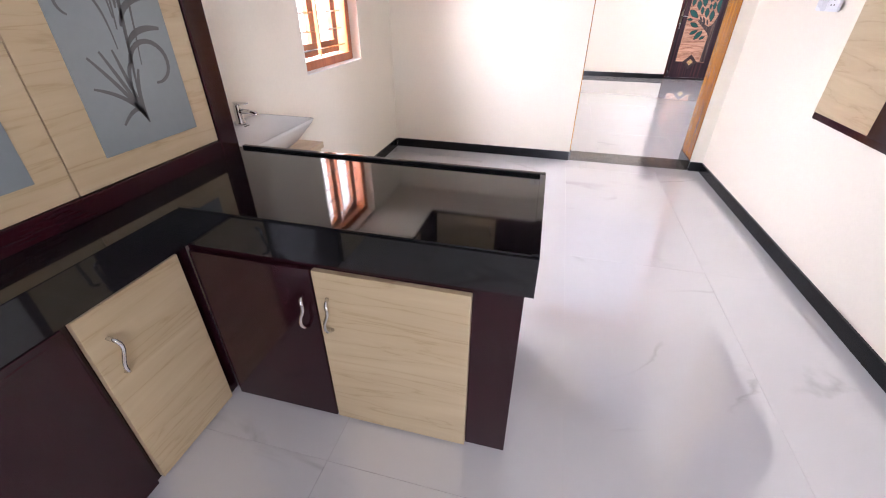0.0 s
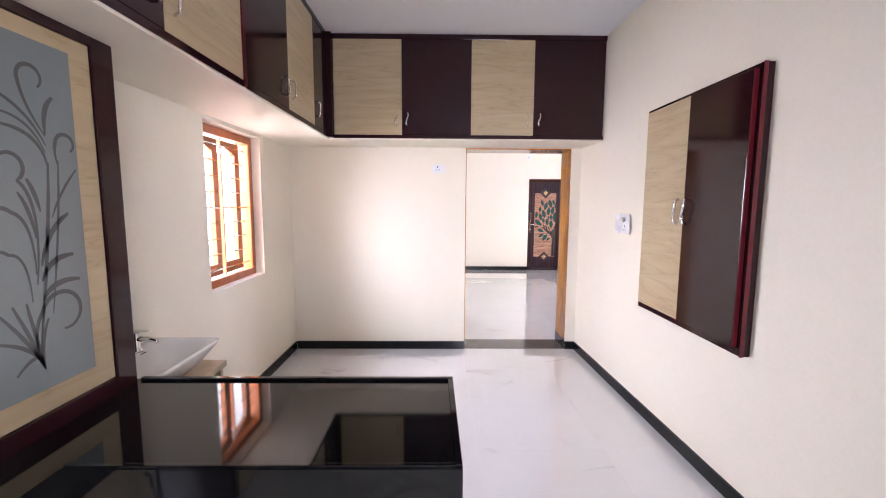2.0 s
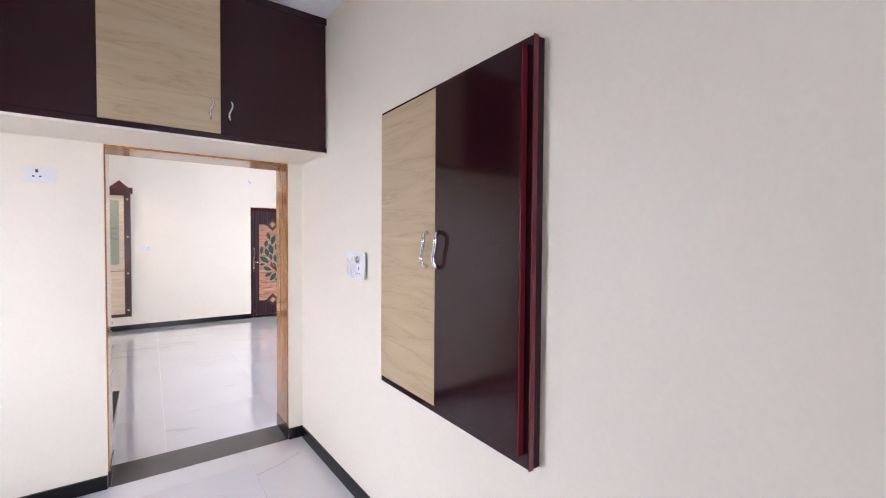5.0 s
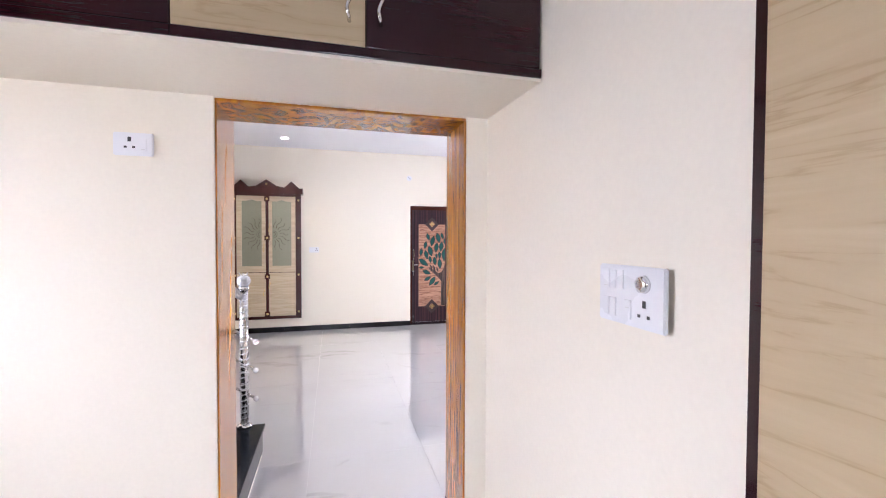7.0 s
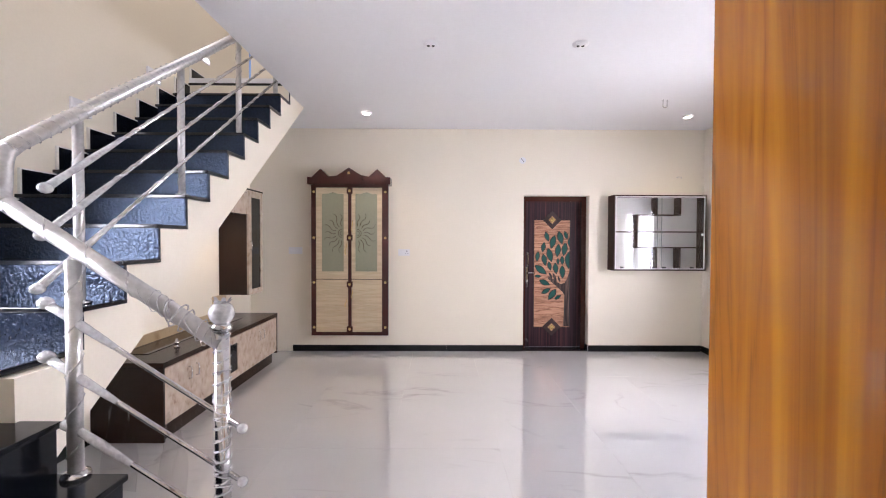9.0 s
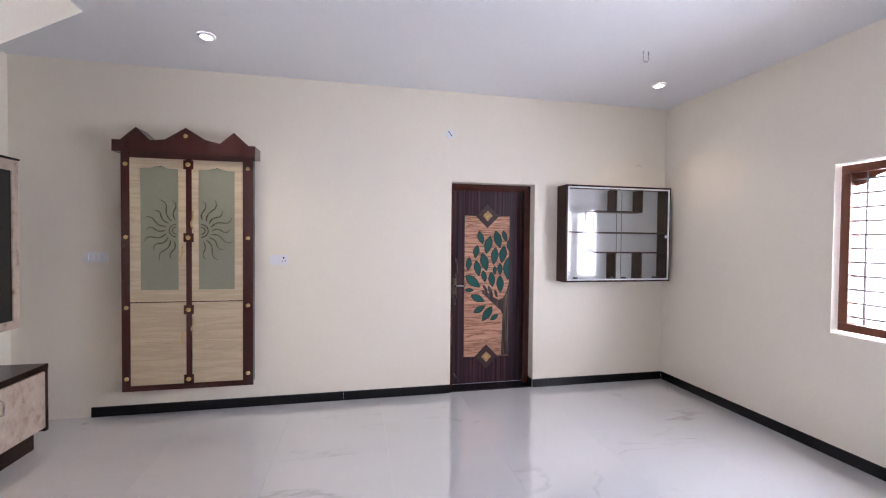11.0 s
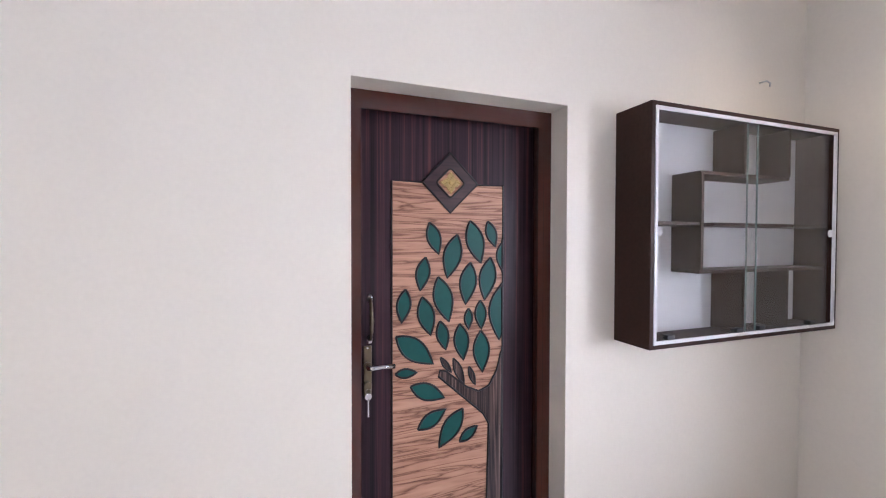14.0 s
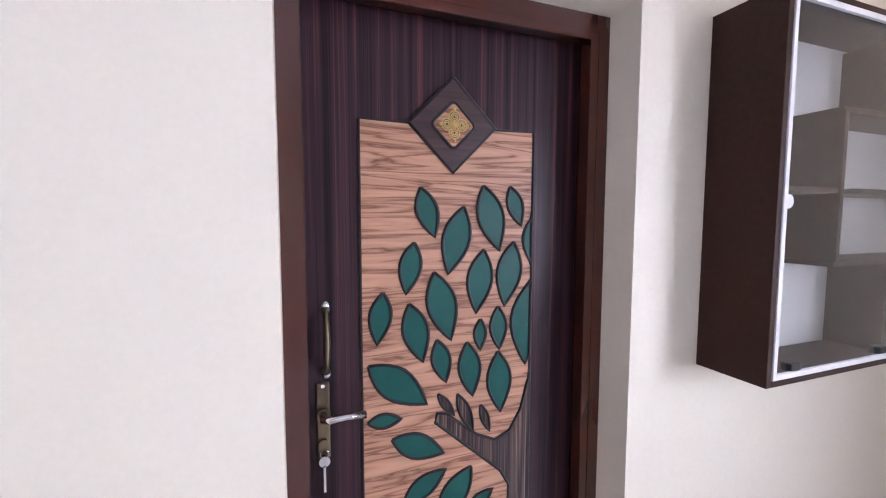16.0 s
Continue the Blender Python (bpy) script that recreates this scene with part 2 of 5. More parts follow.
TRUNK = grained("grey_brown_bark_veneer", [(0.15, (0.015, 0.010, 0.010)), (0.5, (0.11, 0.065, 0.055)), (0.9, (0.36, 0.25, 0.20))], (22, 1, 0.4), 2, 0.4, spec=0.3)
GREEN = material("teal_green_inlay", (0.008, 0.080, 0.068), 0.45, vary=0.12, spec=0.25)
GROOVE = material("black_routed_groove", (0.012, 0.009, 0.010), 0.5)
CHOC = material("chocolate_laminate", (0.026, 0.011, 0.007), 0.22, spec=0.3, scale=90, vary=0.12)
GREYBROWN = material("dark_grey_brown_laminate", (0.036, 0.015, 0.010), 0.45, scale=60, vary=0.3, spec=0.2)
STONEBOARD = marble("beige_stone_laminate", (0.66, 0.56, 0.47), (0.26, 0.17, 0.12), (0.36, 0.26, 0.19), 0.2, 5.0, 0.06)
TAN_STONE = marble("tan_stone_band", (0.52, 0.40, 0.24), (0.30, 0.20, 0.10), (0.42, 0.30, 0.17), 0.3, 3.0, 0.06)
WHITEBOARD = material("white_back_board", (0.72, 0.73, 0.73), 0.4, vary=0.02)
WHITEPLASTIC = material("white_plastic", (0.78, 0.78, 0.80), 0.3, vary=0.01)
DARKPLASTIC = material("dark_plastic", (0.03, 0.03, 0.03), 0.4)
STEEL = material("polished_steel", (0.62, 0.61, 0.62), 0.16, 1.0, vary=0.08)
FILMSTEEL = material("steel_under_cloudy_film", (0.58, 0.57, 0.57), 0.36, 0.8, bump=0.5, scale=45, vary=0.2, coat=0.3)
CHROME = material("chrome", (0.75, 0.75, 0.75), 0.1, 1.0)
BRASS = material("antique_brass", (0.17, 0.135, 0.085), 0.3, 1.0, vary=0.3)
GOLD = material("gilded_brass", (0.62, 0.45, 0.18), 0.3, 1.0, vary=0.2)
CERAMIC = material("white_glazed_ceramic", (0.80, 0.80, 0.79), 0.07, vary=0.01)
WRAP = material("cloudy_plastic_wrap", (0.52, 0.52, 0.53), 0.2, bump=1.0, scale=60, vary=0.3, coat=0.6)
FROST = material("frosted_blue_grey_glass", (0.23, 0.26, 0.27), 0.12, vary=0.03, spec=0.6)
ETCH = material("clear_etched_line", (0.115, 0.12, 0.12), 0.15)
FROSTGREEN = material("frosted_green_grey_glass", (0.26, 0.27, 0.20), 0.2, vary=0.06, spec=0.6)
ETCHGOLD = material("gold_etched_line", (0.07, 0.05, 0.012), 0.3)
SMOKED = material("smoked_glass", (0.014, 0.014, 0.015), 0.06, spec=0.7)
PANE = clear("clear_glass")
GLASS_EDGE = material("green_glass_edge", (0.20, 0.27, 0.25), 0.15)
FILM = clear("clear_plastic_film", (0.86, 0.86, 0.86), 0.25)
LAMP_ON = glowing("lit_lamp", (1, 0.9, 0.74), 30)
LAMP_WHITE = glowing("lit_step_lamp", (1, 0.97, 0.92), 5)
PLASTER = material("white_reveal_plaster", (0.80, 0.79, 0.76), 0.6, bump=0.05)
OUTSIDE = material("pale_outside_ground", (0.45, 0.42, 0.38), 0.9, vary=0.2)

# ---- building blocks ----


def box(bm, x0, x1, y0, y1, z0, z1):
    m = Matrix.Translation(((x0 + x1) / 2, (y0 + y1) / 2, (z0 + z1) / 2)) @ Matrix.Diagonal((abs(x1 - x0), abs(y1 - y0), abs(z1 - z0), 1))
    bmesh.ops.create_cube(bm, size=1, matrix=m)


def block(x0, x1, y0, y1, z0, z1, bevel=0.0):
    bm = bmesh.new()
    box(bm, x0, x1, y0, y1, z0, z1)
    if bevel:
        bmesh.ops.bevel(bm, geom=list(bm.edges), offset=bevel, segments=2, affect="EDGES", profile=0.6)
    return bm


def prism(bm, pts, axis, a, b):
    """Extrude a flat outline from a to b along an axis: 'y' takes (x, z), 'x' takes (y, z), 'z' takes (x, y)."""
    def at(p, d):
        return {"x": (d, p[0], p[1]), "y": (p[0], d, p[1]), "z": (p[0], p[1], d)}[axis]
    low, high = [bm.verts.new(at(p, a)) for p in pts], [bm.verts.new(at(p, b)) for p in pts]
    k = len(pts)
    bm.faces.new(low)
    bm.faces.new(high[::-1])
    for i in range(k):
        bm.faces.new((low[i], high[i], high[(i + 1) % k], low[(i + 1) % k]))
    bmesh.ops.recalc_face_normals(bm, faces=bm.faces[:])


def outline(pts, axis, a, b):
    bm = bmesh.new()
    prism(bm, pts, axis, a, b)
    return bm


def tube(bm, pts, r, seg=10, cap=True):
    """A round bar swept along points; r may be a list."""
    pts = [Vector(p) for p in pts]
    rings = []
    for i, p in enumerate(pts):
        d = (pts[min(i + 1, len(pts) - 1)] - pts[max(i - 1, 0)]).normalized()
        u = d.orthogonal().normalized() if not rings else (last - d * last.dot(d)).normalized()
        last = u
        v = d.cross(u)
        rad = r[i] if isinstance(r, (list, tuple)) else r
        rings.append([bm.verts.new(p + (u * math.cos(t) + v * math.sin(t)) * rad) for t in [2 * math.pi * k / seg for k in range(seg)]])
    for a, b in zip(rings, rings[1:]):
        for k in range(seg):
            f = bm.faces.new((a[k], a[(k + 1) % seg], b[(k + 1) % seg], b[k]))
            f.smooth = True
    if cap:
        bm.faces.new(rings[0][::-1])
        bm.faces.new(rings[-1])


def bar(pts, r, seg=10):
    bm = bmesh.new()
    tube(bm, pts, r, seg)
    return bm


def disc(center, r, depth, axis, seg=24):
    c = Vector(center)
    d = Vector({"x": (1, 0, 0), "y": (0, 1, 0), "z": (0, 0, 1)}[axis]) * depth
    return bar([c, c + d], r, seg)


def ball(center, r, squash=(1, 1, 1), sub=3):
    bm = bmesh.new()
    bmesh.ops.create_icosphere(bm, subdivisions=sub, radius=r, matrix=Matrix.Translation(center) @ Matrix.Diagonal((*squash, 1)))
    for f in bm.faces:
        f.smooth = True
    return bm


def mesh_of(name, bm, mat):
    me = bpy.data.meshes.new(name)
    bm.to_mesh(me)
    bm.free()
    me.materials.append(mat)
    return me


def solid(name, bm, mat, label="", category="", group="", kind=""):
    return tagged(new(name, mesh_of(name, bm, mat)), label, category, group, kind)


def thing(name, base, label, category, group="", kind=""):
    ob = new(name)
    ob.location = base
    ob.empty_display_size = 0.1
    bpy.context.view_layer.update()
    return tagged(ob, label, category, group, kind)


def root_of(ob):
    p = Vector((0, 0, 0))
    return ob.location.copy() if ob.parent is None else p


def part(name, bm, mat, parent, label=""):
    """One mesh, built in world places, as a part of a thing or of a part."""
    ob = new(name, mesh_of(name, bm, mat))
    ob.parent = parent
    ob.matrix_parent_inverse = Matrix.Translation(-root_of(parent))
    if label:
        ob["label"] = label
    return ob


def s_handle(parent, p, out, length=0.13, mat=CHROME, r=0.006, lift=0.03):
    """A wavy upright pull on two posts, in front of p along the direction out."""
    p, out = Vector(p), Vector(out)
    side = Vector((0, 0, 1)).cross(out)
    pts = []
    for i in range(13):
        s = i / 12 - 0.5
        h = lift * min(1.0, (0.5 - abs(s)) * 9 + 0.12)
        pts.append(p + Vector((0, 0, s * length)) + side * 0.009 * math.sin(s * 6.28) + out * h)
    return part("handle", bar(pts, r, 8), mat, parent, "wavy chrome pull handle")


def wall_with_holes(name, axis, a, b, u0, u1, z0, z1, holes, mat, label):
    """A wall of thickness a..b along axis, from u0 to u1, with holes (ua, ub, za, zb) ordered along u."""
    bm = bmesh.new()

    def piece(ua, ub, za, zb):
        if ub - ua > 1e-4 and zb - za > 1e-4:
            if axis == "x":
                box(bm, a, b, ua, ub, za, zb)
            else:
                box(bm, ua, ub, a, b, za, zb)
    at = u0
    for ua, ub, za, zb in holes:
        piece(at, ua, z0, z1)
        piece(ua, ub, z0, za)
        piece(ua, ub, zb, z1)
        at = ub
    piece(at, u1, z0, z1)
    return solid(name, bm, mat, label, "wall", kind="structure")

# ---- the setting ----
H = 3.03


def right_x(y):
    return 1.62 - 0.036 * y


solid("ground", block(-60, 60, -60, 60, -0.45, -0.25), OUTSIDE, "pale bare ground outside the house", "ground", kind="structure")
solid("floor", block(-1.9, 4.9, -2.6, 9.6, -0.2, -0.006), GROUT, "pale grey tile bed under polished white marble tiles", "floor", kind="structure")
wall_with_holes("wall_kitchen_west", "x", -1.735, -1.505, -2.4, 3.915, 0, H, [(2.36, 3.2, 0.935, 2.09)], WALL, "cream painted kitchen wall with a barred window")
solid("wall_kitchen_east", outline([(right_x(-2.4), -2.4), (right_x(-2.4) + 0.23, -2.4), (right_x(3.915) + 0.23, 3.915), (right_x(3.915), 3.915)], "z", 0, H), WALL, "plain cream painted kitchen wall", "wall", kind="structure")
# this end wall's opening is made up, only to admit the fill lamp
wall_with_holes("wall_kitchen_south", "y", -2.6, -2.4, -1.735, 1.95, 0, H, [(0.6, 1.45, 0.95, 2.2)], WALL, "cream painted kitchen end wall with an opening added for fill light")
wall_with_holes("wall_middle", "y", 3.915, 4.21, -1.85, 4.8, 0, H, [(0.29, 1.374, 0, 2.118)], WALL, "cream painted wall between kitchen and hall with a doorway")
wall_with_holes("wall_hall_north", "y", 9.248, 9.478, -1.86, 4.8, 0, H, [(2.098, 2.994, 0, 2.135)], WALL, "cream painted hall wall with a recessed door")
wall_with_holes("wall_hall_east", "x", 4.56, 4.79, 4.21, 9.248, 0, H, [(6.0, 7.56, 0.895, 2.125)], WALL, "cream painted hall wall with a wooden window")
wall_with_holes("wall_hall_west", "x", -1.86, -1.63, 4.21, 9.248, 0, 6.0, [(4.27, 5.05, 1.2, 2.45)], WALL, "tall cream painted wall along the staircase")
solid("ceiling", block(-1.735, 1.95, -2.6, 3.915, H, H + 0.15), CEIL, "smooth white painted kitchen ceiling", "ceiling", kind="structure")
bm = bmesh.new()
box(bm, -0.592, 4.79, 3.9155, 9.478, H, H + 0.15)
box(bm, -1.86, -0.592, 7.915, 9.478, H, H + 0.15)
solid("ceiling", bm, CEIL, "smooth white painted hall ceiling with stairwell opening", "ceiling", kind="structure")
bm = bmesh.new()
box(bm, -0.592, -0.45, 4.21, 8.15, H + 0.15, 6.0)
box(bm, -1.86, -0.45, 3.98, 4.21, H, 6.0)
box(bm, -1.63, -0.45, 9.3, 9.45, H + 0.15, 6.0)
box(bm, -0.592, -0.45, 8.15, 9.3, H + 0.15, 6.0)
solid("wall_stairwell", bm, WALL, "cream painted upper walls of the stairwell", "wall", kind="structure")
solid("ceiling", block(-1.86, -0.45, 3.98, 9.45, 6.0, 6.15), CEIL, "white ceiling high above the staircase", "ceiling", kind="structure")

sheet = glowing("overcast_glare", (1, 1, 1), 2.2)
solid("backdrop", block(6.2, 6.25, 3.0, 11.0, -0.25, 6.0), sheet, "bright overexposed daylight outside the hall window", "backdrop", kind="structure")
solid("backdrop", block(-3.6, -3.55, -1.0, 8.0, -0.25, 6.0), sheet, "bright overexposed daylight outside the kitchen window", "backdrop", kind="structure")

# skirting of black granite, in pieces


def skirting(x0, y0, x1, y1, out):
    root = thing("baseboard", (x0, y0, 0), "black polished granite skirting along the wall", "skirting", kind="structure")
    a, b, o = Vector((x0, y0)), Vector((x1, y1)), Vector(out) * 0.014
    run = (b - a).length
    k = max(1, round(run / 1.2))
    for i in range(k):
        p, q = a.lerp(b, i / k), a.lerp(b, (i + 1) / k - 0.0012 / run)
        part("skirting_piece", outline([p[:], q[:], (q + o)[:], (p + o)[:]], "z", 0.0005, 0.084), SKIRT_STONE, root)


skirting(-1.505, 1.9, -1.505, 3.9, (1, 0))
skirting(-1.491, 3.915, 0.29, 3.915, (0, -1))
skirting(1.374, 3.915, right_x(3.9), 3.915, (0, -1))
skirting(right_x(3.88), 3.88, right_x(-2.4), -2.4, (-1, 0))
skirting(-1.05, 9.248, 2.098, 9.248, (0, -1))
skirting(2.994, 9.248, 4.546, 9.248, (0, -1))
skirting(4.56, 9.234, 4.56, 4.21, (-1, 0))
skirting(2.994, 9.262, 2.994, 9.362, (-1, 0))
skirting(1.376, 4.21, 4.56, 4.21, (0, 1))
skirting(-1.63, 4.6, -1.63, 6.68, (1, 0))

# doorway lining of teak
root = thing("door_frame", (0.83, 4.06, 0), "varnished orange teak lining of an open doorway", "door frame", kind="structure")
part("jamb", block(0.2905, 0.298, 3.926, 4.235, 0.1, 2.104, 0.003), TEAK, root)
part("jamb", block(1.364, 1.3735, 3.92, 4.235, 0.1, 2.104, 0.003), TEAK, root)
part("head", block(0.2905, 1.3735, 3.925, 4.235, 2.1045, 2.1175, 0.003), TEAK, root)
for x in (0.2902, 1.3612):
    part("plinth", block(x, x + 0.0125, 3.9155, 4.237, 0.001, 0.099, 0.002), GRANITE, root, "black granite plinth block")
solid("threshold", block(0.303, 1.361, 3.915, 4.21, -0.004, 0.004, 0.001), material("grey_brown_granite", (0.09, 0.082, 0.075), 0.1, scale=200, vary=0.3), "grey-brown polished stone door threshold strip", "threshold", kind="structure")


def barred_window(name, label, axis, face, out, u0, u1, z0, z1, wood, shutters, n_bars, n_mull):
    """A wooden frame in a wall opening with a steel grille, and sashes; axis x only."""
    root = thing(name, (face, (u0 + u1) / 2, z0), label, "window", kind="structure")
    t, d = 0.06, 0.09
    f0, f1 = (face, face + out * d)
    for (a, b, c, e) in ((u0, u1, z0, z0 + t), (u0, u1, z1 - t, z1), (u0, u0 + t, z0 + t, z1 - t), (u1 - t, u1, z0 + t, z1 - t)):
        part("window_frame", block(min(f0, f1), max(f0, f1), a, b, c, e, 0.006), wood, root)
    for i in range(n_mull):
        u = u0 + (u1 - u0) * (i + 1) / (n_mull + 1)
        part("mullion", block(min(f0, f1), max(f0, f1), u - 0.025, u + 0.025, z0 + t, z1 - t, 0.006), wood, root)
    xb = face + out * 0.035
    steel = STEEL if wood is ORANGE else GRILLE
    lo, hi, mid = u0 + t * 0.8, u1 - t * 0.8, (u0 + u1) / 2
    a, b = u0 + (u1 - u0) * 0.40, u0 + (u1 - u0) * 0.62
    for i in range(n_bars):
        z = z0 + t + (z1 - z0 - 2 * t) * (i + 0.5) / n_bars
        whole = i in (0, n_bars // 2, n_bars - 1) or wood is not ORANGE
        for ya, yb in ([(lo, hi)] if whole else [(lo, a), (b, hi - 0.05)]):
            part("grille_bar", bar([(xb, ya, z), (xb, yb, z)], 0.007, 8), steel, root)
    for u in ((u0 + t + 0.05, mid, u1 - t - 0.10) if wood is ORANGE else (u0 + t + 0.07, mid + 0.04, u1 - t - 0.07)):
        part("grille_upright", bar([(xb + out * 0.013, u, z0 + t * 0.8), (xb + out * 0.013, u, z1 - t * 0.8)], 0.008, 8), steel, root)
    for ya, yb in shutters:
        x0, x1 = face - 0.075, face - 0.04
        arch = [(ya + (yb - 0.07 - ya) * k / 10, z1 - 0.165 + 0.045 * math.sin(math.pi * (0.5 + 0.5 * k / 10))) for k in range(11)]
        part("sash_rail", outline([(ya, z1 - 0.075), (yb, z1 - 0.075), (yb, z1 - 0.165)] + arch[::-1], "x", x0, x1), wood, root, "arched top rail of a casement")
        part("sash_stile", block(x0, x1, yb - 0.07, yb, z0 + 0.16, z1 - 0.166), wood, root)
        part("sash_stile", block(x0, x1, ya, ya + 0.015, z0 + 0.16, z1 - 0.166), wood, root)
        part("sash_rail", block(x0, x1, ya, yb, z0 + 0.075, z0 + 0.159), wood, root)
    return root


barred_window("window_1", "orange wooden window with steel grille bars and opened shutters", "x", -1.575, -1, 2.363, 3.197, 0.938, 2.087, ORANGE, ((2.43, 2.725), (2.77, 3.05)), 9, 0)
solid("window_sill", block(-1.735, -1.503, 2.362, 3.198, 0.936, 0.942), PLASTER, "white plastered window sill", "sill", kind="structure")
barred_window("window_2", "brown wooden window with thin steel grille bars", "x", 4.60, 1, 6.003, 7.545, 0.917, 2.11, BROWNWOOD, (), 11, 1)
# unseen window placed by its reflection in the risers; frame and grille assumed
barred_window("window_3", "unseen landing window inferred from riser reflections, frame and bars assumed", "x", -1.70, -1, 4.273, 5.047, 1.203, 2.447, BROWNWOOD, (), 8, 0)
bm = bmesh.new()
prism(bm, [(7.485, 2.05), (7.485, 1.96)] + [(7.485 - 0.05 - 0.6 * i / 16, 1.965 + 0.075 * math.sin(math.pi * min(1, i / 9)) ** 0.8 * (1 if i < 10 else 1)) for i in range(10)] + [(6.82, 2.05)], "x", 4.645, 4.665)
part("arched_valance", bm, BROWNWOOD, bpy.data.objects["window_2"])

# the entrance door
root = thing("door_1", (2.54, 9.43, 0), "closed rosewood door with a tree of green leaves inlaid", "door", kind="structure")
part("door_frame", outline([(2.0985, 0), (2.0985, 2.1345), (2.9935, 2.1345), (2.9935, 0), (2.957, 0), (2.957, 2.088), (2.132, 2.088), (2.132, 0)], "y", 9.3625, 9.475), MAROON, root, "glossy maroon door frame")
part("frame_lip", outline([(2.132, 0), (2.132, 2.088), (2.957, 2.088), (2.957, 0), (2.93, 0), (2.93, 2.066), (2.15, 2.066), (2.15, 0)], "y", 9.365, 9.374), MAROON, root)
part("frame_bead", outline([(2.132, 0), (2.132, 2.088), (2.957, 2.088), (2.957, 0), (2.95, 0), (2.95, 2.08), (2.139, 2.08), (2.139, 0)], "y", 9.395, 9.43), MAROON, root)
DOOR = part("leaf", block(2.138, 2.953, 9.444, 9.476, 0.012, 2.086), ROSE, root, "purplish rosewood veneer door leaf")
part("threshold", block(2.0985, 2.9935, 9.25, 9.44, -0.002, 0.011, 0.002), GRANITE, root)
PX0, PX1, PZ0, PZ1 = 2.286, 2.796, 0.293, 1.81
CX, DT, DB, DR = 2.541, 1.812, 0.294, 0.126
part("panel", block(PX0, PX1, 9.4425, 9.446, PZ0, PZ1), PINK, DOOR, "pinkish oak veneer panel")


def groove(pts, r=0.004, closed=True, y=9.4415, mat=GROOVE, name="groove"):
    pts = [(x, y, z) for x, z in pts]
    return part(name, bar(pts + pts[:1] if closed else pts, r, 6), mat, DOOR)


def rounded(cx, cz, r, k=0.3, n=5, axis="y"):
    """A diamond with rounded corners."""
    pts = []
    for c in range(4):
        a = math.pi / 2 * c
        for i in range(n):
            b = a + math.pi / 4 * (2 * i / (n - 1) - 1)
            pts.append((cx + r * (1 - k) * math.cos(a) + r * k * 0.7 * math.cos(b), cz + r * (1 - k) * math.sin(a) + r * k * 0.7 * math.sin(b)))
    return pts


groove([(PX0, PZ0), (CX - DR, PZ0), (CX - DR, PZ0), (CX, DB - DR), (CX + DR, PZ0), (PX1, PZ0), (PX1, PZ1), (CX + DR, PZ1), (CX, DT + DR), (CX - DR, PZ1), (PX0, PZ1)])
for cz in (DT, DB):
    part("diamond", outline([(CX - DR, cz), (CX, cz - DR), (CX + DR, cz), (CX, cz + DR)], "y", 9.437, 9.446), ROSE_ACROSS, DOOR, "dark rosewood diamond")
    groove([(CX - DR, cz), (CX, cz - DR), (CX + DR, cz), (CX, cz + DR)], 0.005, y=9.438)
    part("diamond_inset", outline(rounded(CX, cz, 0.066), "y", 9.4355, 9.44), PINK, DOOR)
    groove(rounded(CX, cz, 0.066), 0.0045, y=9.436)
    for k in range(4):
        a = math.pi / 2 * k
        c = (CX + 0.021 * math.cos(a), 9.430, cz + 0.021 * math.sin(a))
        # dark disc paints the shade in the gaps between the gilded rings
        part("rosette_shade", disc((c[0], 9.4335, c[2]), 0.0155, -0.001, "y", 16), GROOVE, DOOR, "dark disc for shade between rosette rings")
        for r in (0.005, 0.010, 0.0155):
            ring = [(c[0] + r * math.cos(t), 9.431, c[2] + r * math.sin(t)) for t in [math.pi * 2 * q / 14 for q in range(15)]]
            part("rosette_ring", bar(ring, 0.0021, 5), GOLD, DOOR, "gilded rosette ring")
        part("rosette_bead", ball((CX + 0.041 * math.cos(a), 9.431, cz + 0.041 * math.sin(a)), 0.005, sub=2), GOLD, DOOR)
    part("rosette_boss", ball((CX, 9.431, cz), 0.011, (1, 0.5, 1), 2), GOLD, DOOR, "gilded rosette boss")


def on_door(u, v):
    """From the panel's pixels in the camera's view (173 wide, 559 high, askew by perspective) to metres."""
    s = (u - 92) / 173
    top, low = 228 + 8 * s, 787 - 27 * s
    return PX0 + (PX1 - PX0) * s, PZ1 - (PZ1 - PZ0) * (v - top) / (low - top)


LEAVES = [(147, 291, 161, 339), (190, 310, 174, 376), (210, 289, 228, 354), (239, 290, 252, 329), (141, 344, 133, 394), (211, 353, 203, 417),
          (244, 346, 234, 411), (112, 392, 106, 442), (136, 404, 149, 463), (160, 374, 177, 443), (208, 424, 208, 455), (227, 412, 229, 456),
          (163, 442, 172, 486), (194, 447, 200, 503), (228, 459, 231, 523), (98, 463, 153, 507), (97, 520, 128, 519), (119, 540, 170, 560),
          (130, 607, 172, 578), (199, 579, 162, 637), (194, 630, 223, 607)]


def leaf_outline(a, b, fat=0.21, clip=None, n=9):
    a, b = Vector(a), Vector(b)
    d = b - a
    side = Vector((-d.y, d.x)) * fat
    pts = [a + d * (i / n) + side * math.sin(math.pi * (i / n) ** 0.9) for i in range(n + 1)]
    pts += [a + d * (i / n) - side * math.sin(math.pi * (i / n) ** 0.9) for i in range(n - 1, 0, -1)]
    return [(min(p.x, clip) if clip else p.x, p.y) for p in pts]


def door_leaf(pts):
    part("green_leaf", outline(pts, "y", 9.4405, 9.444), GREEN, DOOR, "teal green inlaid leaf")
    groove(pts, 0.0048, y=9.4405)


